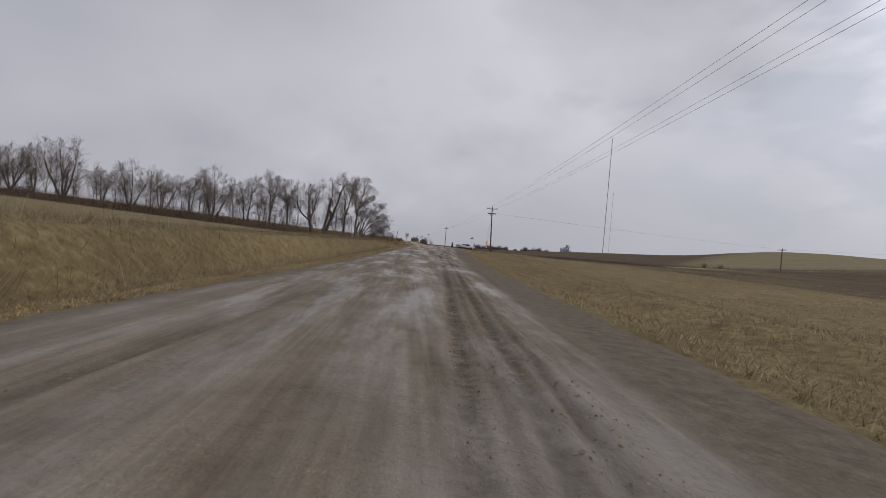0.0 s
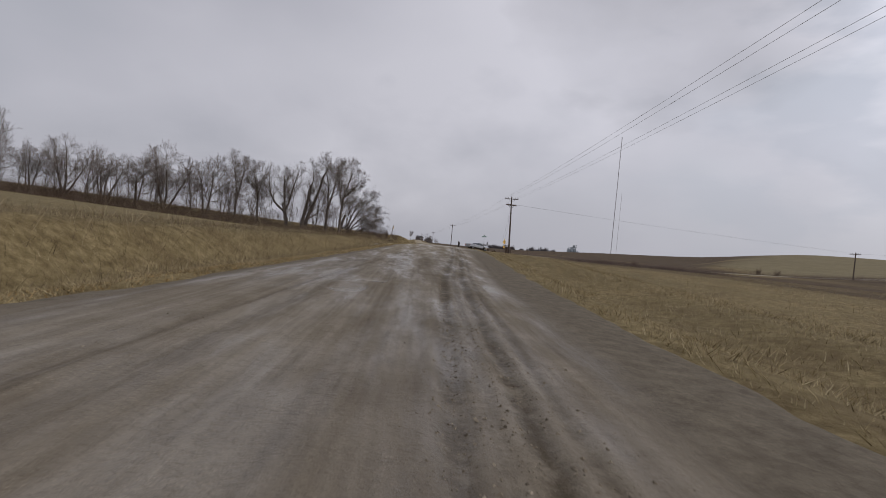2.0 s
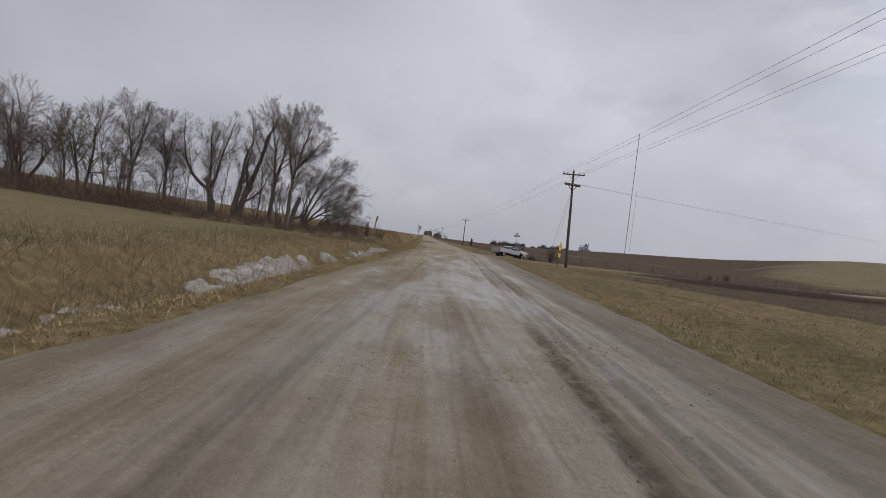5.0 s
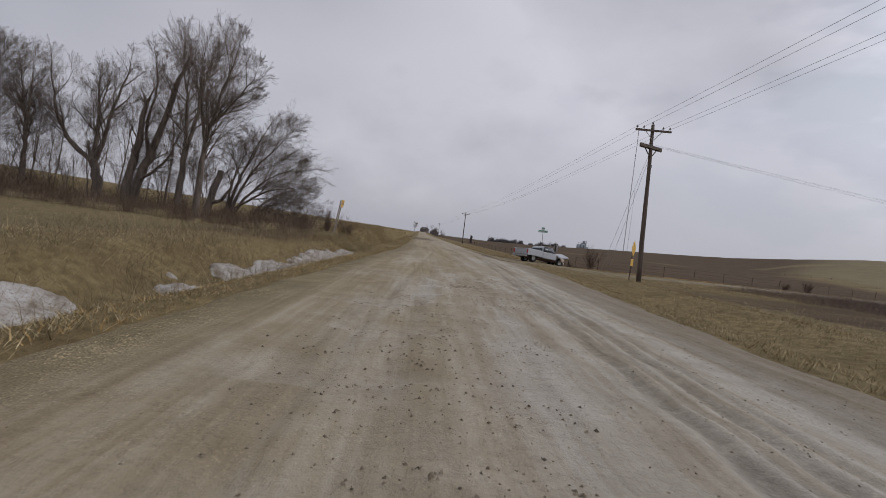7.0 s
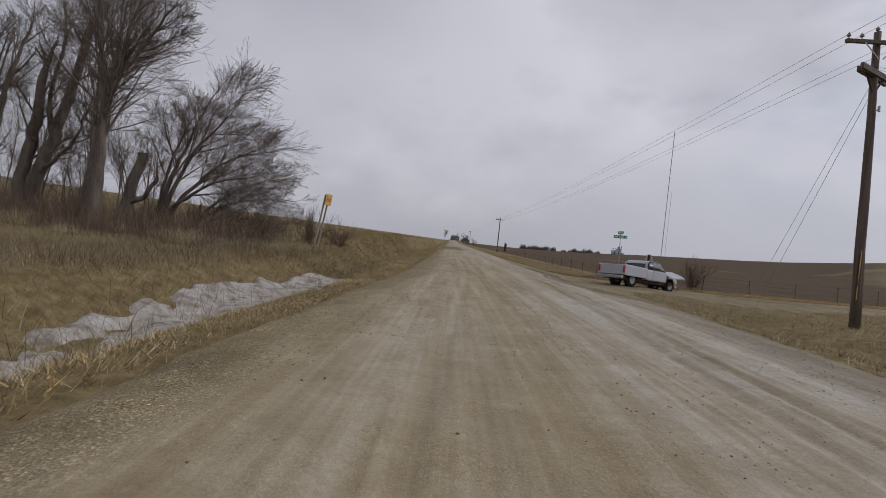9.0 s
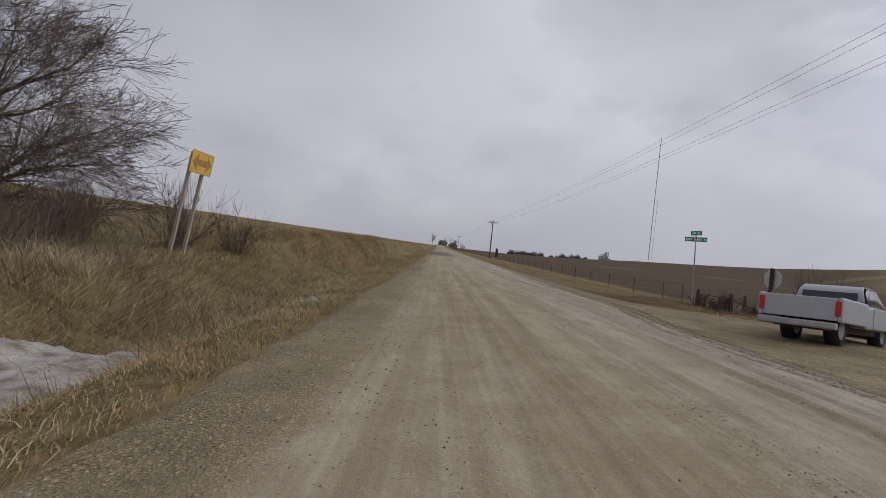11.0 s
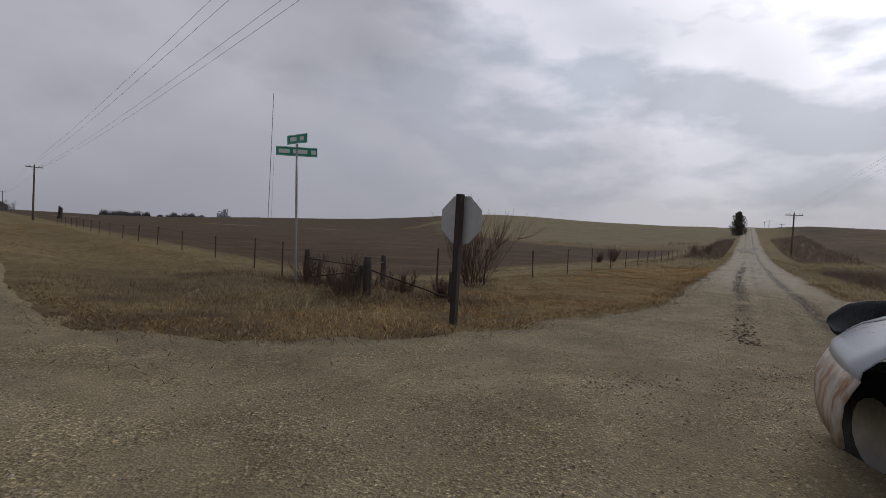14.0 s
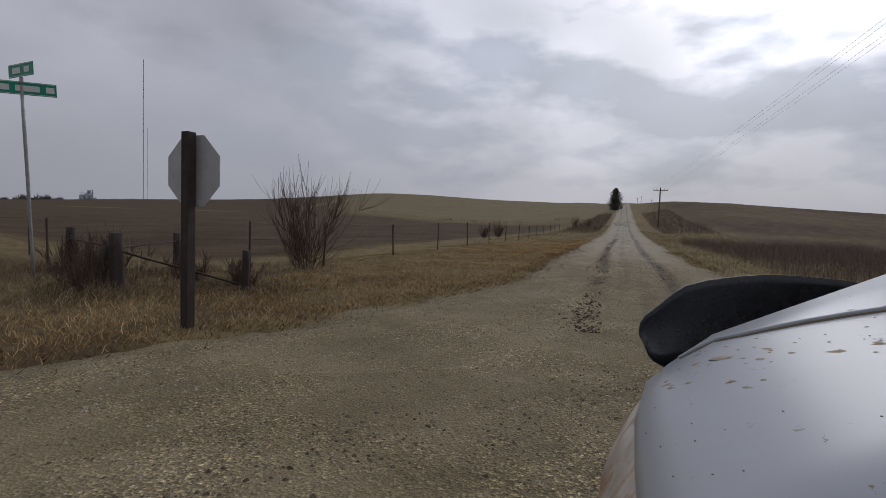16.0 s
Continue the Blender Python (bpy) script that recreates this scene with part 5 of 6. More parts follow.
def build_stones():
    rs = np.random.RandomState(8)
    x, y = rs.uniform(0.5, 20, 150000), rs.uniform(104, 122, 150000)
    k = (inside(x, y) > 0.4) & (inside_a(x, y) < 0.4) & (fbm(x * 0.8, y * 0.8, 71) > rs.uniform(-1.2, 0.9, 150000))
    x, y = x[k], y[k]
    stones("gravel", x, y, surface_z(x, y), 0.005 + 0.012 * rs.uniform(0, 1, len(x)) ** 2.5, 0.5, M_STONE, rs, "loose crushed limestone on the side road")
    y = rs.uniform(92, 135, 26000)
    side = rs.uniform(0, 1, 26000) < 0.65
    x = np.where(side, road_left(y) + rs.uniform(-0.2, 1.5, 26000), road_right(y) - rs.uniform(-0.2, 2.2, 26000))
    k = (fbm(x * 1.2, y * 0.5, 72) > rs.uniform(-1, 0.8, 26000)) & (inside(x, y) > 0.3)
    x, y = x[k], y[k]
    stones("gravel", x, y, surface_z(x, y), 0.005 + 0.014 * rs.uniform(0, 1, len(x)) ** 3, 0.6, M_STONE, rs, "loose crushed limestone along the road edges")
    n = 34000
    y = np.where(rs.uniform(0, 1, n) < 0.55, rs.uniform(58, 96, n), rs.uniform(-8, 118, n))
    t = np.where(y > 55, rs.uniform(0.25, 0.97, n), np.clip(rs.choice([0.287, 0.615, 0.63, 0.66, 0.68], n) + rs.normal(0, 0.022, n), 0.03, 0.97))
    x = road_left(y) + t * (road_right(y) - road_left(y))
    k = fbm(x * 0.9, y * 0.35, 73) + 0.5 * fbm(x * 3, y * 2, 74) > rs.uniform(-0.4, 0.9, n)
    x, y = x[k], y[k]
    stones("mud_clods", x, y, surface_z(x, y), 0.004 + 0.010 * rs.uniform(0, 1, len(x)) ** 4, 0.6, M_CLOD, rs, "small dark mud clods on the road")
    n = 30000
    y, t = rs.uniform(-8, 60, n), rs.choice([0.612, 0.62, 0.65, 0.675, 0.69, 0.72], n) + rs.normal(0, 0.012, n)
    x = road_left(y) + t * (road_right(y) - road_left(y))
    k = fbm(x * 1.6, y * 0.3, 76) + 0.4 * fbm(x * 5, y * 3, 77) > rs.uniform(-0.5, 0.9, n)
    x, y = x[k], y[k]
    stones("mud_clods", x, y, surface_z(x, y), 0.005 + 0.013 * rs.uniform(0, 1, len(x)) ** 3, 0.5, M_CLOD, rs, "crumbs of mud thrown up beside the ruts")
    n = 14000
    y = rs.uniform(103, 128, n)
    x = gravel_line(y) + rs.choice([-0.05, -0.35, 0.25], n) + rs.normal(0, 0.07, n)
    k = fbm(x * 1.0, y * 0.4, 87) + 0.4 * fbm(x * 3, y * 2, 88) > rs.uniform(-0.6, 0.8, n)
    x, y = x[k], y[k]
    stones("mud_clods", x, y, surface_z(x, y), 0.006 + 0.018 * rs.uniform(0, 1, len(x)) ** 4, 0.5, M_CLOD, rs, "churned mud crumbs where the side road leaves")
    n = 36000
    y = rs.uniform(94, 132, n)
    t = rs.choice([0.13, 0.2, 0.24, 0.47, 0.6, 0.66], n) + rs.normal(0, 0.02, n)
    x = road_left(y) + t * (road_right(y) - road_left(y))
    k = fbm(x * 1.0, y * 0.25, 85) + 0.5 * fbm(x * 3, y * 2, 86) > rs.uniform(-0.3, 0.9, n)
    x, y = x[k], y[k]
    stones("mud_clods", x, y, surface_z(x, y), 0.004 + 0.010 * rs.uniform(0, 1, len(x)) ** 3, 0.5, M_CLOD, rs, "crumbs of mud in lines along the road")
    n = 60000
    y = rs.uniform(58, 98, n)
    t = np.where(rs.uniform(0, 1, n) < 0.6, rs.normal(0.5, 0.09, n), rs.uniform(0.12, 0.96, n))
    x = road_left(y) + t * (road_right(y) - road_left(y))
    k = (fbm(x * 0.8, y * 0.35, 78) + 0.6 * fbm(x * 3.5, y * 2.5, 79) > rs.uniform(-0.1, 1.1, n)) & (t > 0.05) & (t < 0.97)
    x, y = x[k], y[k]
    stones("mud_clods", x, y, surface_z(x, y), 0.004 + 0.011 * rs.uniform(0, 1, len(x)) ** 3, 0.5, M_CLOD, rs, "small crumbs of mud strewn over the road")
    n = 60000
    x, y = rs.uniform(0.5, 30, n), rs.uniform(116, 126, n)
    d = inside(x, y) + 0.35 * fbm(x * 1.4, y * 1.4, 82)
    k = (d > -0.35) & (d < 0.8) & (rs.uniform(0, 1, n) < np.exp(-2.4 * np.maximum(d, 0))) & (x > 1.0)
    x, y = x[k], y[k]
    scatter_mesh("grass_litter", x, y, surface_z(x, y) + 0.012, rs.uniform(0.03, 0.11, len(x)), 0.012, 1.5, M_LITTER, rs, "rusty leaf and grass litter strewn over the gravel edge", "litter")
    # broken, stony patches round the pot-holes, and one heap of dropped mud
    for px, py, sx, sy, n in [(p[0] + 0.45, p[1], 0.5, 0.6, 420) for p in PUDDLES if 66 < p[1] < 84] + [(-7.9, 71.5, 0.5, 0.8, 240), (-5.45, 84.3, 0.24, 0.12, 420), (-5.4, 85.1, 0.07, 0.06, 70), (-3.7, 87.9, 0.15, 0.5, 160), (-5.7, 69.2, 0.07, 0.07, 60), (5.2, 115.95, 0.35, 0.16, 300), (7.0, 115.3, 0.28, 0.2, 220), (5.8, 115.5, 0.2, 0.1, 120), (4.5, 116.05, 0.12, 0.08, 60)]:
        x, y = px + rs.normal(0, sx, n), py + rs.normal(0, sy, n)
        stones("mud_clods", x, y, surface_z(x, y), 0.004 + 0.015 * rs.uniform(0, 1, n) ** 3, 0.55, M_CLOD, rs, "dark mud clods and stones strewn over the road")
    m = 13000
    u = 9.5 + 40 * rs.uniform(0, 1, m) ** 1.4
    v = rs.choice([1.95, 2.0, 1.85, 0.36], m) + 0.1 * vnoise(u / 9, u * 0, 41) - 0.2 * smooth(20, 9, u) + rs.normal(0, 0.1, m)
    k = fbm(u * 0.45, v * 2, 75) > rs.uniform(-0.6, 0.9, m)
    u, v = u[k], v[k]
    m = len(u)
    x, y = SIDE_O[0] + SIDE_U[0] * u + SIDE_N[0] * v, SIDE_O[1] + SIDE_U[1] * u + SIDE_N[1] * v
    stones("mud_clods", x, y, surface_z(x, y) + 0.003, 0.006 + 0.024 * rs.uniform(0, 1, m) ** 4, 0.45, M_MUD, rs, "dark mud clods beside the wheel tracks")


build_stones()


# ---- signs ----
def octagon(r):
    a = r / math.cos(math.pi / 8)
    return [(a * math.cos(math.pi / 8 + k * math.pi / 4), a * math.sin(math.pi / 8 + k * math.pi / 4)) for k in range(8)]


def stop_sign(x, y, turn):
    b = gz(x, y)
    ob = thing("stop_sign", pose(x, y, b, 0, 0, turn), "octagonal stop sign with bare back on dark wooden post", "sign")
    h = 1.93 - b
    part("post", bm_box(0.10, 0.10, h + 0.35, Matrix.Translation((0, 0.06, (h - 0.35) / 2)), 0.008), M_POST, ob)
    panel = part("panel", bm_plate(octagon(0.372), 0.004, Matrix.Translation((0, 0, h - 0.40))), M_SIGNBACK, ob, "bare grey aluminium back")
    part("face", bm_plate(octagon(0.37), 0.002, Matrix.Translation((0, -0.0042, h - 0.40))), M_SIGNRED, panel, "red sign face")
    for dz in (0.22, -0.2):
        part("bolt", bm_rod((0, -0.012, h - 0.40 + dz), (0, 0.0, h - 0.40 + dz), 0.011, 0.011, 6), M_GALV, panel)
    return ob


stop_sign(6.22, 119.54, 103)


def blade(parent, length, turn, z, rows):
    """A street-name blade with its unreadable lettering as bars."""
    m = pose(0, 0, z, 0, 0, turn)
    pl = part("sign_blade", bm_merge(bm_box(length, 0.012, 0.225, m, 0.004)), M_GREEN, parent, "green street-name blade")
    for s in (-1, 1):
        part("border", bm_merge(bm_box(length * 0.97, 0.002, 0.008, m @ Matrix.Translation((0, s * 0.0085, 0.098))), bm_box(length * 0.97, 0.002, 0.008, m @ Matrix.Translation((0, s * 0.0085, -0.098)))), M_WHITE, pl, "thin white border")
        for c, w in rows:
            part("lettering", bm_box(w, 0.003, 0.10, m @ Matrix.Translation((s * -c, s * 0.0085, 0))), M_WHITE, pl, "white lettering bar")


def street_sign(x, y):
    b = gz(x, y)
    ob = thing("street_sign", pose(x, y, b, 0, -2.2, 0), "two green street-name blades on a thin galvanised pole", "sign")
    h = 3.34 - b
    part("post", bm_rod((0, 0, -0.3), (0, 0, h - 0.16), 0.027, 0.027, 10, 6, 0.004, 2), M_GALV, ob, smooth_shade=True)
    blade(ob, 0.98, -28, h - 0.22, ((-0.30, 0.26), (0.08, 0.34), (0.40, 0.12)))
    part("bracket", bm_box(0.05, 0.05, 0.10, Matrix.Translation((0, 0, h - 0.08)), 0.006), M_GALV, ob)
    blade(ob, 0.80, 100, h + 0.09, ((-0.14, 0.26), (0.2, 0.16)))


street_sign(6.42, 125.5)


def arrow_sign(x, y):
    b = gz(x, y)
    ob = thing("arrow_sign", pose(x, y, b, 0, 7.5, 0), "faded yellow double-arrow sign leaning on two wooden posts", "sign")
    h = 3.08 - b
    turn = Matrix.Translation((0.12, 0, h)) @ Matrix.Rotation(radians(90), 4, "Z")
    pl = part("panel", bm_plate([(-0.61, -0.31), (0.61, -0.31), (0.61, 0.31), (-0.61, 0.31)], 0.006, turn), M_YELLOW, ob, "faded yellow sign panel")
    pts = [(-0.54, 0), (-0.22, 0.25), (-0.27, 0.09), (0.27, 0.09), (0.22, 0.25), (0.54, 0), (0.22, -0.25), (0.27, -0.09), (-0.27, -0.09), (-0.22, -0.25)]
    part("arrow", bm_plate(pts, 0.003, Matrix.Translation((0.005, 0, 0)) @ turn), M_ARROW, pl, "faded brown double arrow")
    for a in (-0.595, 0.595):
        part("border", bm_box(0.012, 0.003, 0.61, turn @ Matrix.Translation((a, -0.005, 0))), M_ARROW, pl)
    for a in (-0.30, 0.30):
        part("border", bm_box(1.2, 0.003, 0.012, turn @ Matrix.Translation((0, -0.005, a))), M_ARROW, pl)
    for py in (-0.36, 0.36):
        part("post", bm_box(0.085, 0.085, h + 0.7, Matrix.Translation((0, py, (h - 0.2) / 2)), 0.008), M_SIGNPOST, ob)


arrow_sign(-13.75, 115.15)


def warning_sign(x, y):
    b = gz(x, y)
    ob = thing("warning_sign", pose(x, y, b, 0, 3, 52), "yellow diamond warning sign with a small plaque on a leaning post", "sign")
    part("post", bm_box(0.07, 0.05, 2.8, Matrix.Translation((0, 0.04, 1.1)), 0.006), M_RUSTY, ob)
    part("diamond_panel", bm_plate([(0, -0.54), (0.54, 0), (0, 0.54), (-0.54, 0)], 0.005, Matrix.Translation((0, 0, 2.1))), M_YELLOW, ob)
    part("plaque", bm_plate([(-0.3, -0.22), (0.3, -0.22), (0.3, 0.22), (-0.3, 0.22)], 0.005, Matrix.Translation((0, 0, 1.2))), M_YELLOW, ob)


warning_sign(7.0, 104.6)


# ---- fences ----
def corner_fence():
    ob = thing("corner_fence", Matrix.Translation((6.6, 122.6, 0)), "weathered wooden corner posts braced with rails and wire", "fence")
    o = Vector((6.6, 122.6, 0))

    def post(x, y, top, r, lean=(0, 0), seed=0):
        b = gz(x, y)
        h = top - b
        a = Vector((x, y, b - 0.3)) - o
        return part("post", bm_rod(a, a + Vector((lean[0], lean[1], h + 0.3)), r * 1.08, r * 0.95, 12, 6, 0.012, seed), M_POST, ob, smooth_shade=True)

    pa, pb, pc, pd = (7.36, 126.75), (6.76, 122.82), (8.65, 124.87), (8.29, 121.82)
    post(*pa, 0.63, 0.095, (0.03, 0.04), 1)
    post(pa[0] + 0.18, pa[1] - 0.25, 0.34, 0.065, (0.1, 0.0), 5)
    post(*pb, 0.71, 0.095, (-0.02, 0), 2)
    post(pb[0] - 0.22, pb[1] + 0.2, 0.5, 0.075, (0.16, 0.02), 6)
    post(*pc, 0.61, 0.075, (0, 0), 3)
    post(*pd, 0.46, 0.065, (0.02, 0), 4)

    def rail(p, q, z0, z1, r=0.018):
        a, b = Vector((*p, z0)) - o, Vector((*q, z1)) - o
        part("rail", bm_rod(a, b, r, r * 0.9, 8, 5, 0.012, 7), M_POST, ob)

    rail(pa, pb, 0.38, 0.47)
    rail(pb, pc, 0.48, 0.43, 0.016)
    rail(pb, pd, 0.44, gz(*pd) + 0.1)
    rail(pb, pa, 0.40, gz(*pa) + 0.15)


corner_fence()


def wire_fence(points, height, label, wires=(0.35, 0.65, 0.95)):
    o = Vector((points[0][0], points[0][1], gz(*points[0])))
    ob = thing("wire_fence", Matrix.Translation(o), label, "fence", "field fences")
    r = random.Random(len(points))
    tops = []
    for x, y in points:
        a = Vector((x, y, gz(x, y))) - o
        t = Vector((r.uniform(-0.09, 0.09), r.uniform(-0.09, 0.09), height * r.uniform(0.88, 1.06)))
        part("post", bm_merge(bm_rod(a - Vector((0, 0, 0.25)), a + t, 0.026, 0.024, 5), bm_box(0.035, 0.008, height, Matrix.Translation(a + t * 0.48))), M_RUSTY, ob)
        tops.append((a, t))
    for w in wires:
        bm = bmesh.new()
        vs = []
        for a, t in tops:
            p = a + t * w
            vs.append([bm.verts.new(p + Vector(k)) for k in ((0, 0, 0.006), (0.005, 0.003, -0.004), (-0.005, -0.003, -0.004))])
        for p, q in zip(vs, vs[1:]):
            for j in range(3):
                bm.faces.new((p[j], p[(j + 1) % 3], q[(j + 1) % 3], q[j]))
        part("wire", bm, M_RUSTY, ob)


wire_fence([(7.5, 128.6), (8.1, 132.3)] + [(8.55 - 0.02 * k, 138.0 + 5.4 * k) for k in range(14)], 1.15, "rusty wire fence on steel posts along the main road")
wire_fence([(9.6, 123.7)] + [(12.17 + 4.15 * k, 124.36 + 1.12 * k) for k in range(23)], 1.15, "rusty wire fence on steel posts along the side road")


# ---- bush at the fence ----
def bush(x, y, height, seed, label, n=26):
    r = random.Random(seed)
    big, small = Tubes(), Tubes()
    for k in range(n):
        d = turned(Vector((0, 0, 1)), radians(r.uniform(4, 50)), r.uniform(0, 6.283))
        p = Vector((r.gauss(0, 0.1), r.gauss(0, 0.1), -0.15))
        l = height * r.uniform(0.6, 1.0) * (0.68 + 0.34 * d.z)
        pts, q = [p.copy()], d
        for i in range(6):
            q = (q + Vector((r.gauss(0, 0.06), r.gauss(0, 0.06), 0.06))).normalized()
            p = p + q * l / 6
            pts.append(p.copy())
        rr = r.uniform(0.0025, 0.0055) * height ** 0.8
        big.add(pts, [rr * (1 - 0.8 * i / 6) for i in range(7)], 4)
        for j in range(24):
            i = r.randint(1, 5)
            s, t = pts[i].copy(), turned(q, radians(r.uniform(12, 40)), r.uniform(0, 6.283))
            l2 = l * r.uniform(0.18, 0.42)
            small.add([s, s + t * l2 * 0.5, s + (t + Vector((0, 0, 0.2))).normalized() * l2], [0.0055, 0.004, 0.0028], 3)
    ob = tagged(new("bush"), label, "bush")
    for nm, tb in (("stem", big), ("crown", small)):
        c = new(nm, mesh_from(nm, tb.v, tb.f, M_BUSH))
        c.parent = ob
    ob.matrix_world = Matrix.Translation((x, y, gz(x, y)))
    return ob


bush(11.3, 124.0, 2.75, 4, "bare many-stemmed bush standing at the fence", 27)
bush(-14.6, 116.6, 2.6, 14, "bare grey shrub growing behind the arrow sign", 26)
for bx, by, bh, bs in ((-15.8, 113.6, 1.9, 31), (-17.6, 112.6, 1.7, 32), (-19.4, 113.2, 2.2, 33), (-17.2, 115.6, 2.4, 34), (-21.4, 112.2, 1.8, 35), (-24.6, 111.6, 1.6, 36)):
    bush(bx, by, bh, bs, "tangled brown bare shrub under the trees", 34)
bush(-13.0, 117.3, 1.9, 15, "bare grey shrub growing behind the arrow sign", 18)
for bx, by, bh, bs in ((6.95, 123.6, 1.0, 41), (7.2, 126.2, 0.95, 42), (8.1, 123.3, 0.7, 43), (6.3, 123.1, 0.75, 44), (8.6, 122.4, 0.65, 45), (7.0, 124.9, 0.7, 46)):
    bush(bx, by, bh, bs, "low tangle of dark bare brambles at the fence posts", 22)
for bx, by, bh, bs in ((46.5, 138.0, 1.9, 21), (43.0, 137.6, 1.3, 22), (83.0, 143.5, 2.2, 23), (88.0, 143.0, 1.8, 24)):
    bush(bx, by, bh, bs, "low bare shrub growing along the field fence", 30)
cable((POLE_P2[0] - 0.33, POLE_P2[1], p2_z + 8.9), (7.5, 111.3, gz(7.5, 111.3)), 0.0, 0.009, "taut steel guy wire anchored in the verge", "guy wires")
cable((POLE_P2[0] - 0.33, POLE_P2[1], p2_z + 8.5), (8.1, 111.5, gz(8.1, 111.5)), 0.0, 0.009, "taut steel guy wire anchored in the verge", "guy wires")


# ---- far things ----
def evergreen(x, y, h, w, seed, label):
    rs = np.random.RandomState(seed)
    n = 9000
    f = rs.uniform(0, 1, n) ** 0.9
    prof = np.interp(f, [0, 0.2, 0.5, 0.8, 1], [0.75, 1.0, 0.92, 0.6, 0.12])
    a, rad = rs.uniform(0, 6.283, n), rs.uniform(0.1, 1.15, n)
    lump = 1 + 0.3 * np.sin(a * 3 + f * 14 + seed) + 0.2 * np.sin(a * 7 - f * 23)
    px, py, pz = np.cos(a) * rad * prof * w * lump, np.sin(a) * rad * prof * w * lump, f * h
    s = 0.05 + 0.15 * rs.uniform(0, 1, n)
    v = np.empty((n, 3, 3))
    for k in range(3):
        v[:, k] = np.stack([px, py, pz], 1) + rs.normal(0, 1, (n, 3)) * s[:, None]
    ob = tagged(new("cedar_tree"), label, "tree")
    c = new("crown", mesh_from("crown", v.reshape(-1, 3), np.arange(n * 3).reshape(-1, 3), M_CEDAR, False))
    c.parent = ob
    part("trunk", bm_rod((0, 0, -0.3), (0, 0, h * 0.8), 0.16, 0.04, 8), M_BARK, ob)
    ob.matrix_world = Matrix.Translation((x, y, gz(x, y)))


M_CEDAR = blade_material("cedar_foliage", [(0.0, (0.065, 0.059, 0.051)), (1.0, (0.165, 0.15, 0.128))])
evergreen(181.0, 165.2, 7.6, 2.0, 3, "dark dense cedar tree beside the side road")
again(TALL, 1.6, 386.0, 40, 0.4)
again(FAR_A, 7.5, 402.0, 10, 0.34)

for k, (fx, fy, fs) in enumerate(((-15, 592, 0.72), (-2.0, 604, 0.6), (3.0, 612, 0.66), (8.5, 598, 0.6), (14.0, 610, 0.55), (-8.0, 616, 0.45))):
    again(THIN if k else TALL, fx, fy, 57 * k, fs * (1.3 if k else 1.0))


def farmhouse(x, y, w, d, h, turn, label):
    ob = thing("farmhouse", pose(x, y, gz(x, y) - 0.2, 0, 0, turn), label, "house")
    part("wall", bm_box(w, d, h, Matrix.Translation((0, 0, h / 2))), M_HOUSE, ob)
    bm = bmesh.new()
    e = 0.4
    pts = [(-w / 2 - e, h - 0.1), (0, h + w * 0.38), (w / 2 + e, h - 0.1)]
    a = [bm.verts.new((px, -d / 2 - e, pz)) for px, pz in pts]
    b = [bm.verts.new((px, d / 2 + e, pz)) for px, pz in pts]
    for f in ((a[0], a[1], a[2]), (b[2], b[1], b[0]), (a[0], b[0], b[1], a[1]), (a[1], b[1], b[2], a[2]), (a[0], a[2], b[2], b[0])):
        bm.faces.new(f)
    part("roof", bm, M_ROOF, ob)
    for px in (-w / 4, w / 4):
        win = part("window", bm_box(0.9, 0.06, 1.3, Matrix.Translation((px, -d / 2 - 0.02, h * 0.55))), M_GLASSY, ob)
        part("frame", bm_merge(bm_box(1.1, 0.05, 0.1, Matrix.Translation((px, -d / 2 - 0.03, h * 0.55 + 0.7))), bm_box(1.1, 0.05, 0.1, Matrix.Translation((px, -d / 2 - 0.03, h * 0.55 - 0.7)))), M_WHITE, win)


M_HOUSE = plain("weathered_siding", (0.16, 0.13, 0.12), 0.85, vary=0.2)
M_ROOF = plain("grey_shingles", (0.12, 0.11, 0.11), 0.9, vary=0.2)
M_GLASSY = plain("dark_glass", (0.03, 0.035, 0.04), 0.1, vary=0.1, bump=0)
farmhouse(6.0, 606.0, 7.5, 10, 4.2, 10, "small weathered farmhouse among bare trees on the rise")
farmhouse(-4.5, 622.0, 6, 8, 3.6, 40, "small weathered farm shed among bare trees on the rise")


def trunk_stub(x, y):
    ob = thing("tree_stub", Matrix.Translation((x, y, gz(x, y))), "dark broken trunk standing at the field edge", "stump")
    part("trunk", bm_rod((0, 0, -0.3), (0.05, 0, 3.1), 0.6, 0.5, 10, 6, 0.06, 4), M_POST, ob)
    part("broken_top", bm_rod((-0.1, 0, 3.0), (-0.16, 0.05, 3.5), 0.36, 0.2, 7), M_BARK, ob)


trunk_stub(15.0, 286.0)


def mast(x, y, h, r, label):
    ob = thing("radio_mast", Matrix.Translation((x, y, gz(x, y) - 0.5)), label, "mast")
    for k in range(3):
        a = 2.094 * k
        c = Vector((math.cos(a), math.sin(a), 0)) * r
        part("leg", bm_rod(c, c + Vector((0, 0, h)), r * 0.36, r * 0.36, 5), M_MAST, ob)
    zig = []
    n = 60
    for i in range(n):
        a, b = 2.094 * (i % 3), 2.094 * ((i + 1) % 3)
        zig.append(bm_rod(Vector((math.cos(a) * r, math.sin(a) * r, h * i / n)), Vector((math.cos(b) * r, math.sin(b) * r, h * (i + 1) / n)), r * 0.2, r * 0.2, 4))
    part("bracing", bm_merge(*zig), M_MAST, ob)


M_MAST = plain("faded_mast_paint", (0.20, 0.17, 0.17), 0.7, 0.2, vary=0.15, scale=0.05, bump=0)
mast(714.0, 1784.0, 440.0, 0.9, "tall slender lattice radio mast on the horizon")
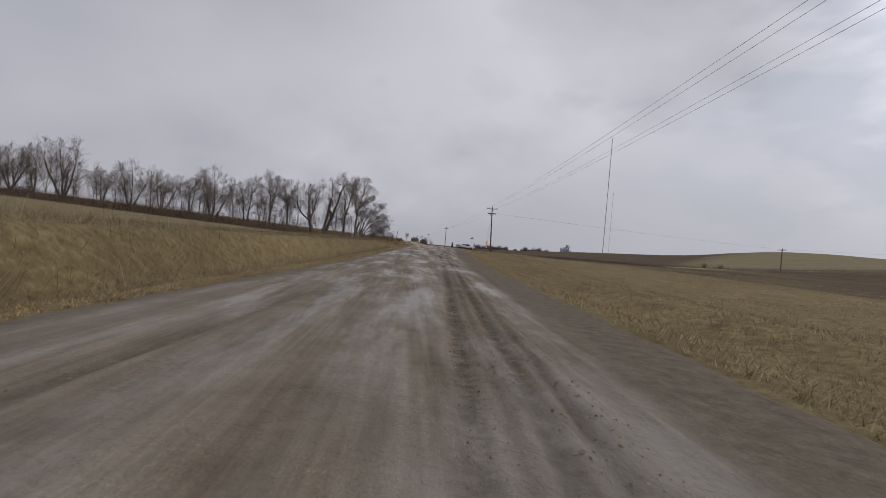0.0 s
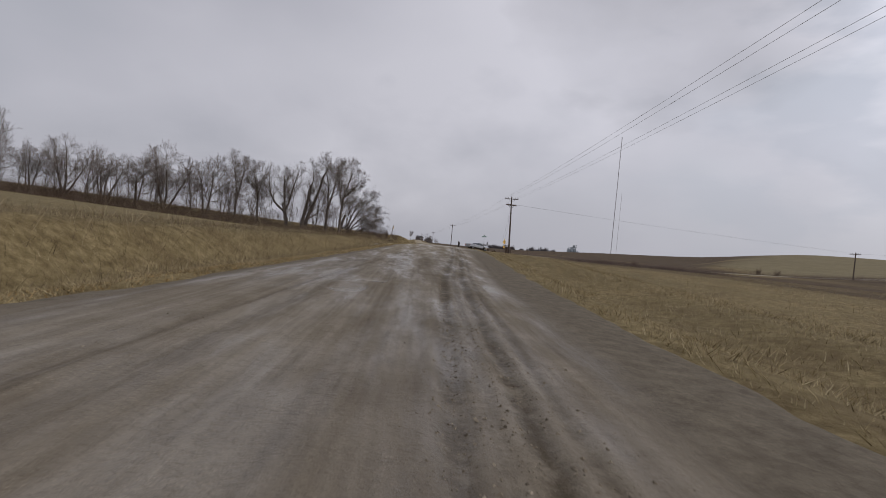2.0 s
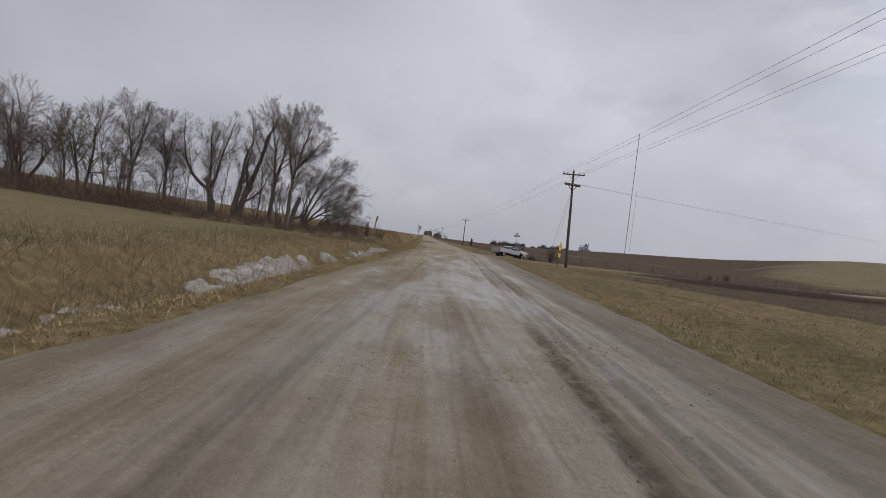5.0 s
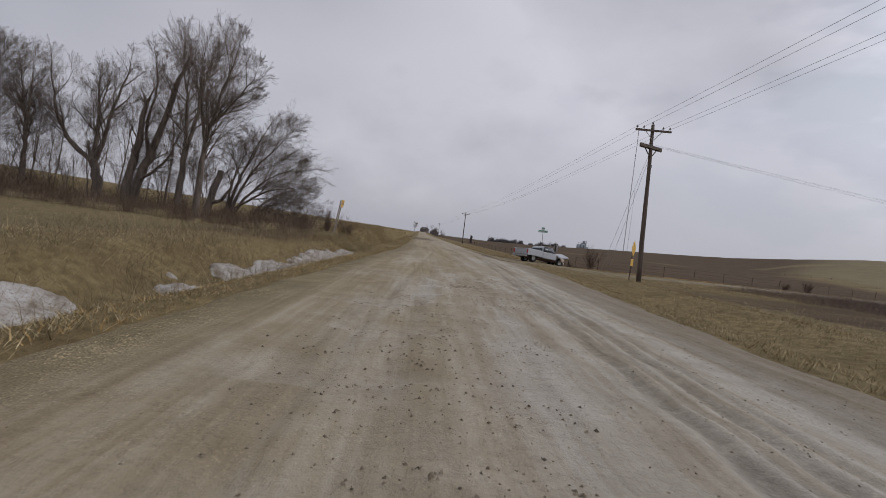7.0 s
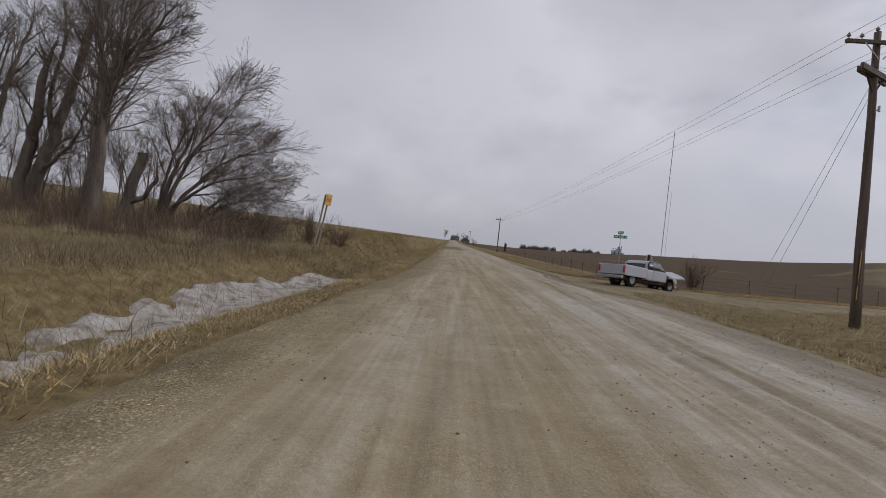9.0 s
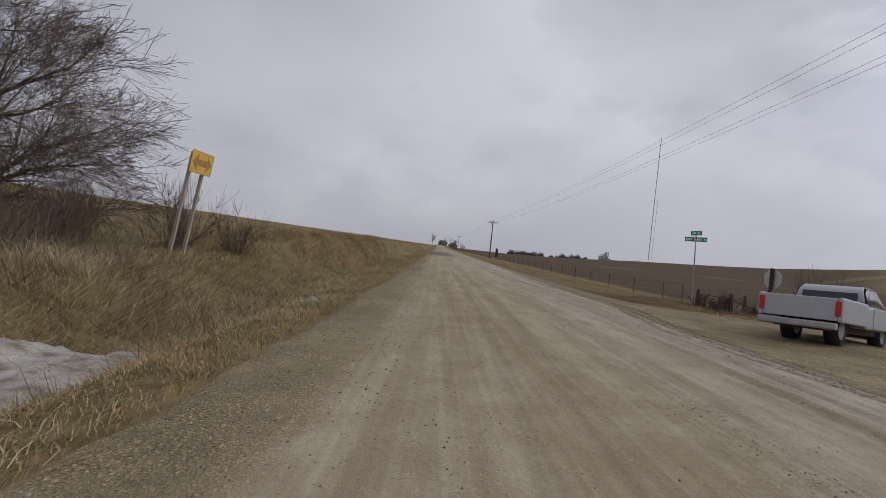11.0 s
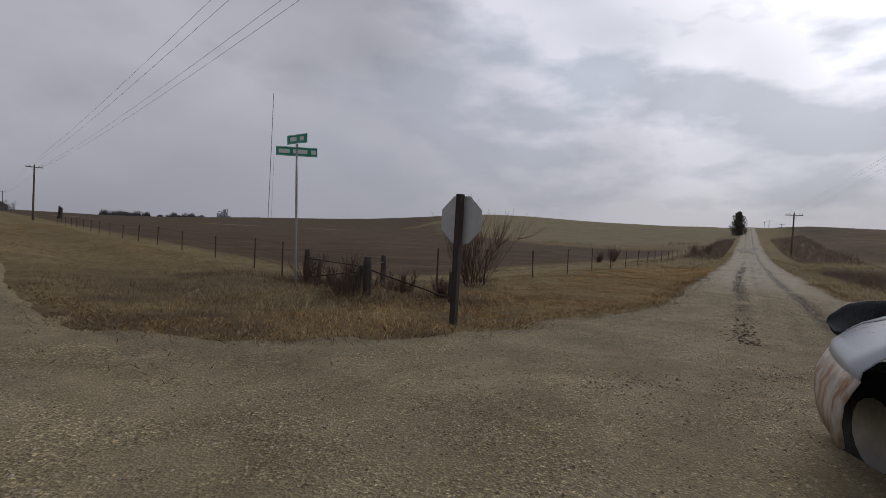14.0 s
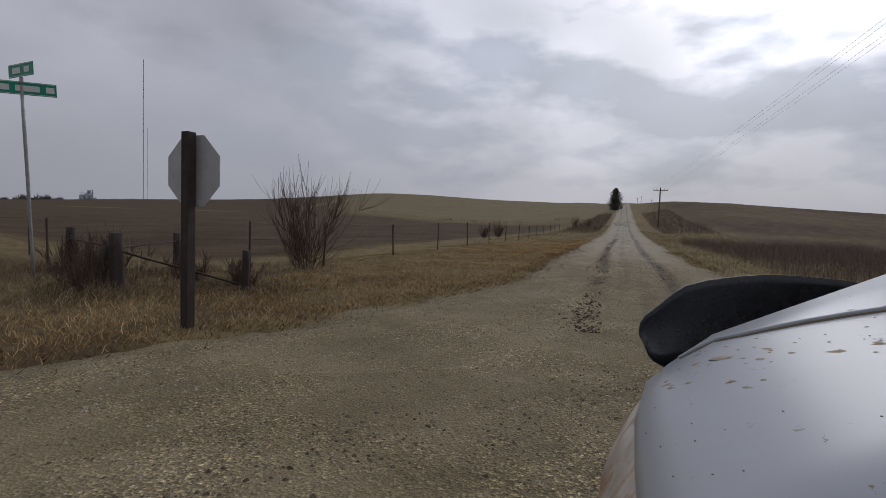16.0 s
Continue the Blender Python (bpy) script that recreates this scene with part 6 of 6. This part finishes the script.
mast(1010.0, 2440.0, 330.0, 0.45, "slender lattice radio mast far on the horizon")


def grain_elevator(x, y):
    b = gz(x, y)
    ob = thing("grain_elevator", pose(x, y, b - 1, 0, 0, -18), "pale grey grain elevator with bins on the horizon", "elevator")
    for k, (px, r, h) in enumerate(((-22, 8.5, 30), (-5, 8.5, 34), (11, 8.0, 31), (25, 6, 20))):
        bn = part("bin", bm_rod((px, 0, 0), (px, 0, h), r, r, 20), M_BIN, ob, smooth_shade=True)
        part("bin_roof", bm_rod((px, 0, h), (px, 0, h + r * 0.5), r * 1.03, 0.4, 20), M_BIN, bn)
    part("headhouse", bm_box(12, 10, 16, Matrix.Translation((3, 0, 43))), M_BIN, ob)
    part("leg_tower", bm_box(4, 4, 54, Matrix.Translation((14, -6, 27))), M_BIN, ob)
    part("conveyor", bm_box(44, 2.5, 2.5, Matrix.Translation((-4, 0, 39))), M_BIN, ob)


M_BIN = plain("dull_galvanised_bins", (0.33, 0.36, 0.38), 0.55, 0.3, vary=0.12, scale=0.2)
grain_elevator(811.0, 2515.0)


def far_woods(name, cx, cy, length, depth, turn, h, n, seed, label):
    rs = np.random.RandomState(seed)
    m = max(4, int(length / (h * 0.28)))
    ca, cb, ch = rs.uniform(-0.5, 0.5, m) * length, rs.normal(0, 0.4, m) * depth, h * rs.uniform(0.45, 1.0, m)
    i = rs.randint(0, m, n)
    off = rs.uniform(-1, 1, n)
    a, b = ca[i] + off * ch[i] * 0.45, cb[i] + rs.normal(0, 0.2, n) * ch[i]
    hh = ch[i] * np.sqrt(np.maximum(0.12, 1 - off ** 2)) * rs.uniform(0.6, 1.05, n)
    c, s = math.cos(radians(turn)), math.sin(radians(turn))
    x, y = cx + a * c - b * s, cy + a * s + b * c
    scatter_mesh(name, x, y, ground_z(x, y), hh, h * 0.06, 0.3, M_WOODS, rs, label, "woods")


M_WOODS = blade_material("far_bare_woods", [(0.0, (0.10, 0.09, 0.09)), (1.0, (0.2, 0.18, 0.18))])
far_woods("far_woods", 420, 2030, 300, 40, -12, 26, 4200, 1, "dark line of bare woods on the horizon")
far_woods("far_woods", 250, 1500, 60, 20, 0, 14, 1400, 2, "clump of bare trees on the horizon")
far_woods("far_woods", 930, 2480, 150, 30, -20, 26, 2600, 3, "dark trees beside the grain elevator")
far_woods("far_woods", 640, 2540, 120, 30, -15, 22, 1400, 4, "dark trees beside the grain elevator")
far_woods("far_woods", 1250, 1960, 130, 20, -35, 16, 1500, 5, "low line of bare trees on the horizon")
far_woods("far_woods", 452, 275, 44, 10, -62, 7.5, 1500, 6, "clump of bare trees on the hilltop")
far_woods("far_woods", 470, 255, 16, 6, -62, 9.0, 900, 7, "dense clump of dark trees on the hilltop")

# ---- the white pickup, standing where the drive ends ----
def mud_paint():
    k = Nodes("mud_spattered_white_paint", 0.35, 0, 0.5)
    spot = k.math("MULTIPLY", k.grey(k.noise(34, 3, 0.6, stretch=(1.0, 0.55, 1.0)), 0.66, 0.70), k.grey(k.noise(2.4, 3), 0.5, 0.6))
    dots = k.grey(k.noise(60, 2, 0.5), 0.74, 0.76)
    spot = k.math("MAXIMUM", spot, dots)
    c = k.mix(k.grey(k.noise(3, 5), 0.35, 0.7, 0, 0.18), (0.40, 0.416, 0.446), (0.31, 0.292, 0.265))
    k.colour(k.mix(spot, c, (0.27, 0.22, 0.165)))
    k.rough(k.grey(spot, 0, 1, 0.32, 0.85))
    return k.m


def fender_paint():
    """White paint under dried tan mud, with rust eating through in upright streaks."""
    k = Nodes("rusty_muddy_fender_paint", 0.7, 0, 0.3)
    c = k.ramp(k.noise(7, 5, 0.6), [(0.35, (0.33, 0.275, 0.21)), (0.65, (0.50, 0.45, 0.385))])
    streak = k.grey(k.noise(9, 5, 0.65, stretch=(1.6, 1.6, 0.45)), 0.5, 0.62)
    k.colour(k.mix(k.math("MULTIPLY", streak, 0.75), c, k.ramp(k.noise(22, 4), [(0.3, (0.20, 0.085, 0.035)), (0.7, (0.40, 0.20, 0.09))])))
    k.bump(k.noise(40, 4), 0.3, 0.004)
    return k.m


def loft(rows, mat, name, parent, label="", thick=0.0):
    """A smooth panel through rows of points, thickened downwards."""
    bm = bmesh.new()
    vs = [[bm.verts.new(p) for p in r] for r in rows]
    for a, b in zip(vs, vs[1:]):
        for j in range(len(a) - 1):
            bm.faces.new((a[j], a[j + 1], b[j + 1], b[j]))
    bmesh.ops.recalc_face_normals(bm, faces=bm.faces[:])
    if thick:
        bmesh.ops.solidify(bm, geom=bm.faces[:], thickness=thick)
    return part(name, bm, mat, parent, label, True)


def pickup():
    """Built round the mounting point: x to the right of it, y ahead, z up."""
    ob = thing("pickup_truck", view(3.43, 114.365, 1.148, 54.4, -3.6, 2.5) @ Matrix.Rotation(radians(-90), 4, "X"), "white pickup truck with mud-spattered hood and rusty fender", "truck")
    white = mud_paint()
    black = plain("glossy_black_plastic", (0.012, 0.013, 0.016), 0.28, vary=0.3, scale=7, bump=0.1, stretch=(1, 1, 6))
    mudtan = plain("dried_tan_mud", (0.42, 0.35, 0.26), 0.9, vary=0.25, scale=40)
    rust = fender_paint()
    # hood: crown rises from the left edge to the middle and falls again
    prof = ((0.0, -0.10), (0.02, -0.035), (0.08, 0.01), (0.2, 0.085), (0.4, 0.15), (0.75, 0.262), (1.1, 0.15), (1.3, 0.085), (1.42, 0.01), (1.48, -0.035), (1.50, -0.10))
    stations = ((0.42, 0.215, -0.36), (0.7, 0.305, -0.355), (1.0, 0.415, -0.345), (1.2, 0.495, -0.325), (1.32, 0.56, -0.312), (1.38, 0.60, -0.335))
    loft([[(x0 + px * (1.0 - 0.06 * (yy - 0.4)), yy, z0 + pz) for px, pz in prof] for yy, x0, z0 in stations], white, "hood", ob, "mud-spattered white hood", 0.012)
    # shield: half widths from the middle, with the height of its upper and lower edge there
    half = ((0.425, -0.236, -0.276), (0.42, -0.215, -0.298), (0.405, -0.198, -0.315), (0.37, -0.176, -0.335), (0.31, -0.137, -0.34), (0.27, -0.116, -0.34), (0.19, -0.101, -0.34), (0.09, -0.091, -0.34), (0.0, -0.087, -0.34))
    line = [(1.04 - w, a, b) for w, a, b in half] + [(1.04 + w, a, b) for w, a, b in reversed(half[:-1])]
    shield = [[(px, 1.40 + 0.09 * math.sin(math.pi * (px - 0.61) / 0.86) + 0.05 * g + 0.02 * math.sin(g * 3.14), b + (a - b) * g) for px, a, b in line] for g in (0, 0.2, 0.45, 0.7, 0.9, 1.0)]
    loft(shield, black, "bug_shield", ob, "black plastic bug shield", 0.006)
    # raised lip of the header panel, mud thrown up over the corner, and specks
    def on_hood(px, py):
        x0 = np.interp(py, [r[0] for r in stations], [r[1] for r in stations])
        z0 = np.interp(py, [r[0] for r in stations], [r[2] for r in stations])
        off = (px - x0) / (1 - 0.06 * (py - 0.4))
        return Vector((px, py, z0 + np.interp(off, [r[0] for r in prof], [r[1] for r in prof])))

    lip = [on_hood(px, py) for px, py in ((0.655, 1.30), (0.69, 1.278), (0.725, 1.256), (0.769, 1.225), (0.826, 1.194), (0.879, 1.164), (0.935, 1.124), (0.975, 1.09), (1.06, 1.075), (1.2, 1.085))]
    tube = Tubes()
    tube.add([p + Vector((0, 0.004, 0.002)) for p in lip], [0.004] + [0.007] * 8 + [0.004], 8)
    seam = new("lip", mesh_from("lip", tube.v, tube.f, white))
    seam.parent = ob
    tube = Tubes()
    tube.add([p + Vector((0, -0.006, 0.0)) for p in lip], [0.002] + [0.004] * 8 + [0.002], 6)
    gap = new("gap", mesh_from("gap", tube.v, tube.f, M_CLOD))
    gap.parent = seam
    rm = random.Random(21)

    def dab(px, py, length, width, thick, mat, name):
        c = on_hood(px, py)
        gx, gy = on_hood(px + 0.01, py) - c, on_hood(px, py + 0.01) - c
        up = gx.cross(gy).normalized()
        a = gx.normalized() * 0.5 + gy.normalized() * -0.85
        a.normalize()
        b = up.cross(a)
        bm = bmesh.new()
        top = bm.verts.new(c + up * thick)
        ring = [bm.verts.new(c + a * math.cos(k * 0.5236) * length * rm.uniform(0.6, 1.2) + b * math.sin(k * 0.5236) * width * rm.uniform(0.5, 1.2) - up * 0.0015) for k in range(12)]
        for k in range(12):
            bm.faces.new((top, ring[k], ring[(k + 1) % 12]))
        part(name, bm, mat, ob, smooth_shade=True)

    for px, py, l in ((0.635, 1.186, 0.02), (0.663, 1.142, 0.028), (0.583, 1.116, 0.016), (0.567, 1.178, 0.022), (0.609, 1.005, 0.014), (0.605, 0.953, 0.016), (0.64, 0.961, 0.014), (0.787, 0.975, 0.03), (0.838, 0.945, 0.022), (0.614, 1.311, 0.015), (0.56, 1.15, 0.018), (0.70, 1.06, 0.022), (0.74, 1.10, 0.02)):
        dab(px, py, l, l * 0.42, 0.003, mudtan, "mud_splash")
    for k in range(34):
        px = rm.uniform(0.56, 0.95)
        py = 1.24 - 0.55 * (px - 0.56) + rm.gauss(-0.06, 0.05)
        l = rm.uniform(0.005, 0.015)
        dab(px, py, l, l * rm.uniform(0.3, 0.6), 0.002, mudtan, "mud_splash")
    for px, py in ((0.501, 0.946), (0.508, 0.856), (0.576, 0.821), (0.633, 0.718), (0.444, 0.942), (0.41, 0.825), (0.436, 0.764), (0.458, 0.729), (0.453, 0.6), (0.457, 1.035), (0.473, 0.881), (0.539, 1.019)):
        l = rm.uniform(0.003, 0.0055)
        dab(px, py, l, l * 0.6, 0.002, M_MUD, "mud_speck")
    zb = -1.16
    for s in (1, -1):
        loft([[((x0 if s > 0 else 2.12 - x0) - s * o, yy, z0 + dz) for yy, x0, z0 in stations] for o, dz in ((-0.004, -0.08), (0.03, -0.13), (0.07, -0.2), (0.085, -0.3), (0.07, -0.42))], rust, "fender", ob, "rusty muddy white fender", 0.02)
    part("grille", bm_box(0.7, 0.06, 0.3, Matrix.Translation((1.04, 1.33, -0.62)), 0.015), black, ob)
    part("bumper", bm_box(0.98, 0.16, 0.17, Matrix.Translation((1.06, 1.40, -0.86)), 0.05), M_GALV, ob)
    part("chassis", bm_box(0.9, 4.6, 0.16, Matrix.Translation((1.04, -1.0, -0.78)), 0.02), M_RUSTY, ob)
    glass = plain("dark_tinted_glass", (0.03, 0.035, 0.04), 0.08, vary=0.1, bump=0)
    lamp = plain("clear_lamp_glass", (0.55, 0.56, 0.58), 0.15, vary=0.1)
    cab = part("cab", bm_box(1.46, 1.7, 0.52, Matrix.Translation((1.05, -0.75, -0.46)), 0.07), white, ob)
    loft([[(1.05 + sx * w, yy, zz) for sx in (-1, -0.96, -0.5, 0, 0.5, 0.96, 1)] for w, yy, zz in ((0.69, 0.06, -0.22), (0.66, -0.1, -0.07), (0.58, -0.42, 0.2), (0.56, -0.6, 0.23), (0.56, -1.25, 0.23), (0.6, -1.45, 0.12), (0.68, -1.56, -0.22))], white, "roof", ob, "white cab roof", 0.02)
    loft([[(1.05 + sx * w, yy, zz) for sx in (-1, -0.5, 0, 0.5, 1)] for w, yy, zz in ((0.63, 0.035, -0.18), (0.61, -0.085, -0.06), (0.54, -0.40, 0.19))], glass, "windscreen", cab, "dark tinted windscreen", 0.02)
    for s in (-1, 1):
        side = [(0.02, -0.2), (-0.12, -0.05), (-0.45, 0.18), (-1.2, 0.19), (-1.42, 0.08), (-1.5, -0.2)]
        loft([[(1.05 + s * (0.70 - 0.26 * max(0, zz + 0.2)), yy, zz) for yy, zz in side], [(1.05 + s * 0.70, yy, -0.22) for yy, zz in side]], glass, "window", cab, "dark tinted side window", 0.012)
        part("door", bm_box(0.02, 1.0, 0.46, Matrix.Translation((1.05 + s * 0.735, -0.62, -0.46)), 0.008), white, cab)
        part("headlight", bm_box(0.26, 0.05, 0.16, Matrix.Translation((1.04 + s * 0.34, 1.37, -0.56)), 0.02), lamp, ob)
        part("tail_light", bm_box(0.1, 0.03, 0.3, Matrix.Translation((1.05 + s * 0.68, -3.385, -0.4)), 0.01), M_SIGNRED, ob)
    bed = part("bed", bm_merge(bm_box(1.46, 1.72, 0.06, Matrix.Translation((1.05, -2.5, -0.60)), 0.01), bm_box(1.46, 0.06, 0.46, Matrix.Translation((1.05, -1.66, -0.42)), 0.02)), white, ob)
    for s in (-1, 1):
        part("side_panel", bm_box(0.09, 1.75, 0.5, Matrix.Translation((1.05 + s * 0.71, -2.5, -0.42)), 0.035), white, bed)
    part("tailgate", bm_box(1.32, 0.07, 0.46, Matrix.Translation((1.05, -3.33, -0.42)), 0.025), white, bed)
    part("rear_bumper", bm_box(1.4, 0.14, 0.14, Matrix.Translation((1.05, -3.46, -0.76)), 0.03), M_GALV, ob)
    part("rear_window", bm_box(1.05, 0.02, 0.26, Matrix.Translation((1.05, -1.535, -0.06)) @ Matrix.Rotation(radians(-14), 4, "X"), 0.01), glass, cab, "dark tinted rear window")
    for wx in (0.64, 1.44):
        for wy in (0.82, -2.4):
            w = part("wheel", bm_rod((wx - 0.11, wy, zb + 0.35), (wx + 0.11, wy, zb + 0.35), 0.35, 0.35, 24), plain("tyre_rubber", (0.02, 0.02, 0.02), 0.9), ob, "muddy black tyre", True)
            part("rim", bm_rod((wx - 0.115, wy, zb + 0.35), (wx + 0.115, wy, zb + 0.35), 0.2, 0.2, 18), M_GALV, w)


pickup()
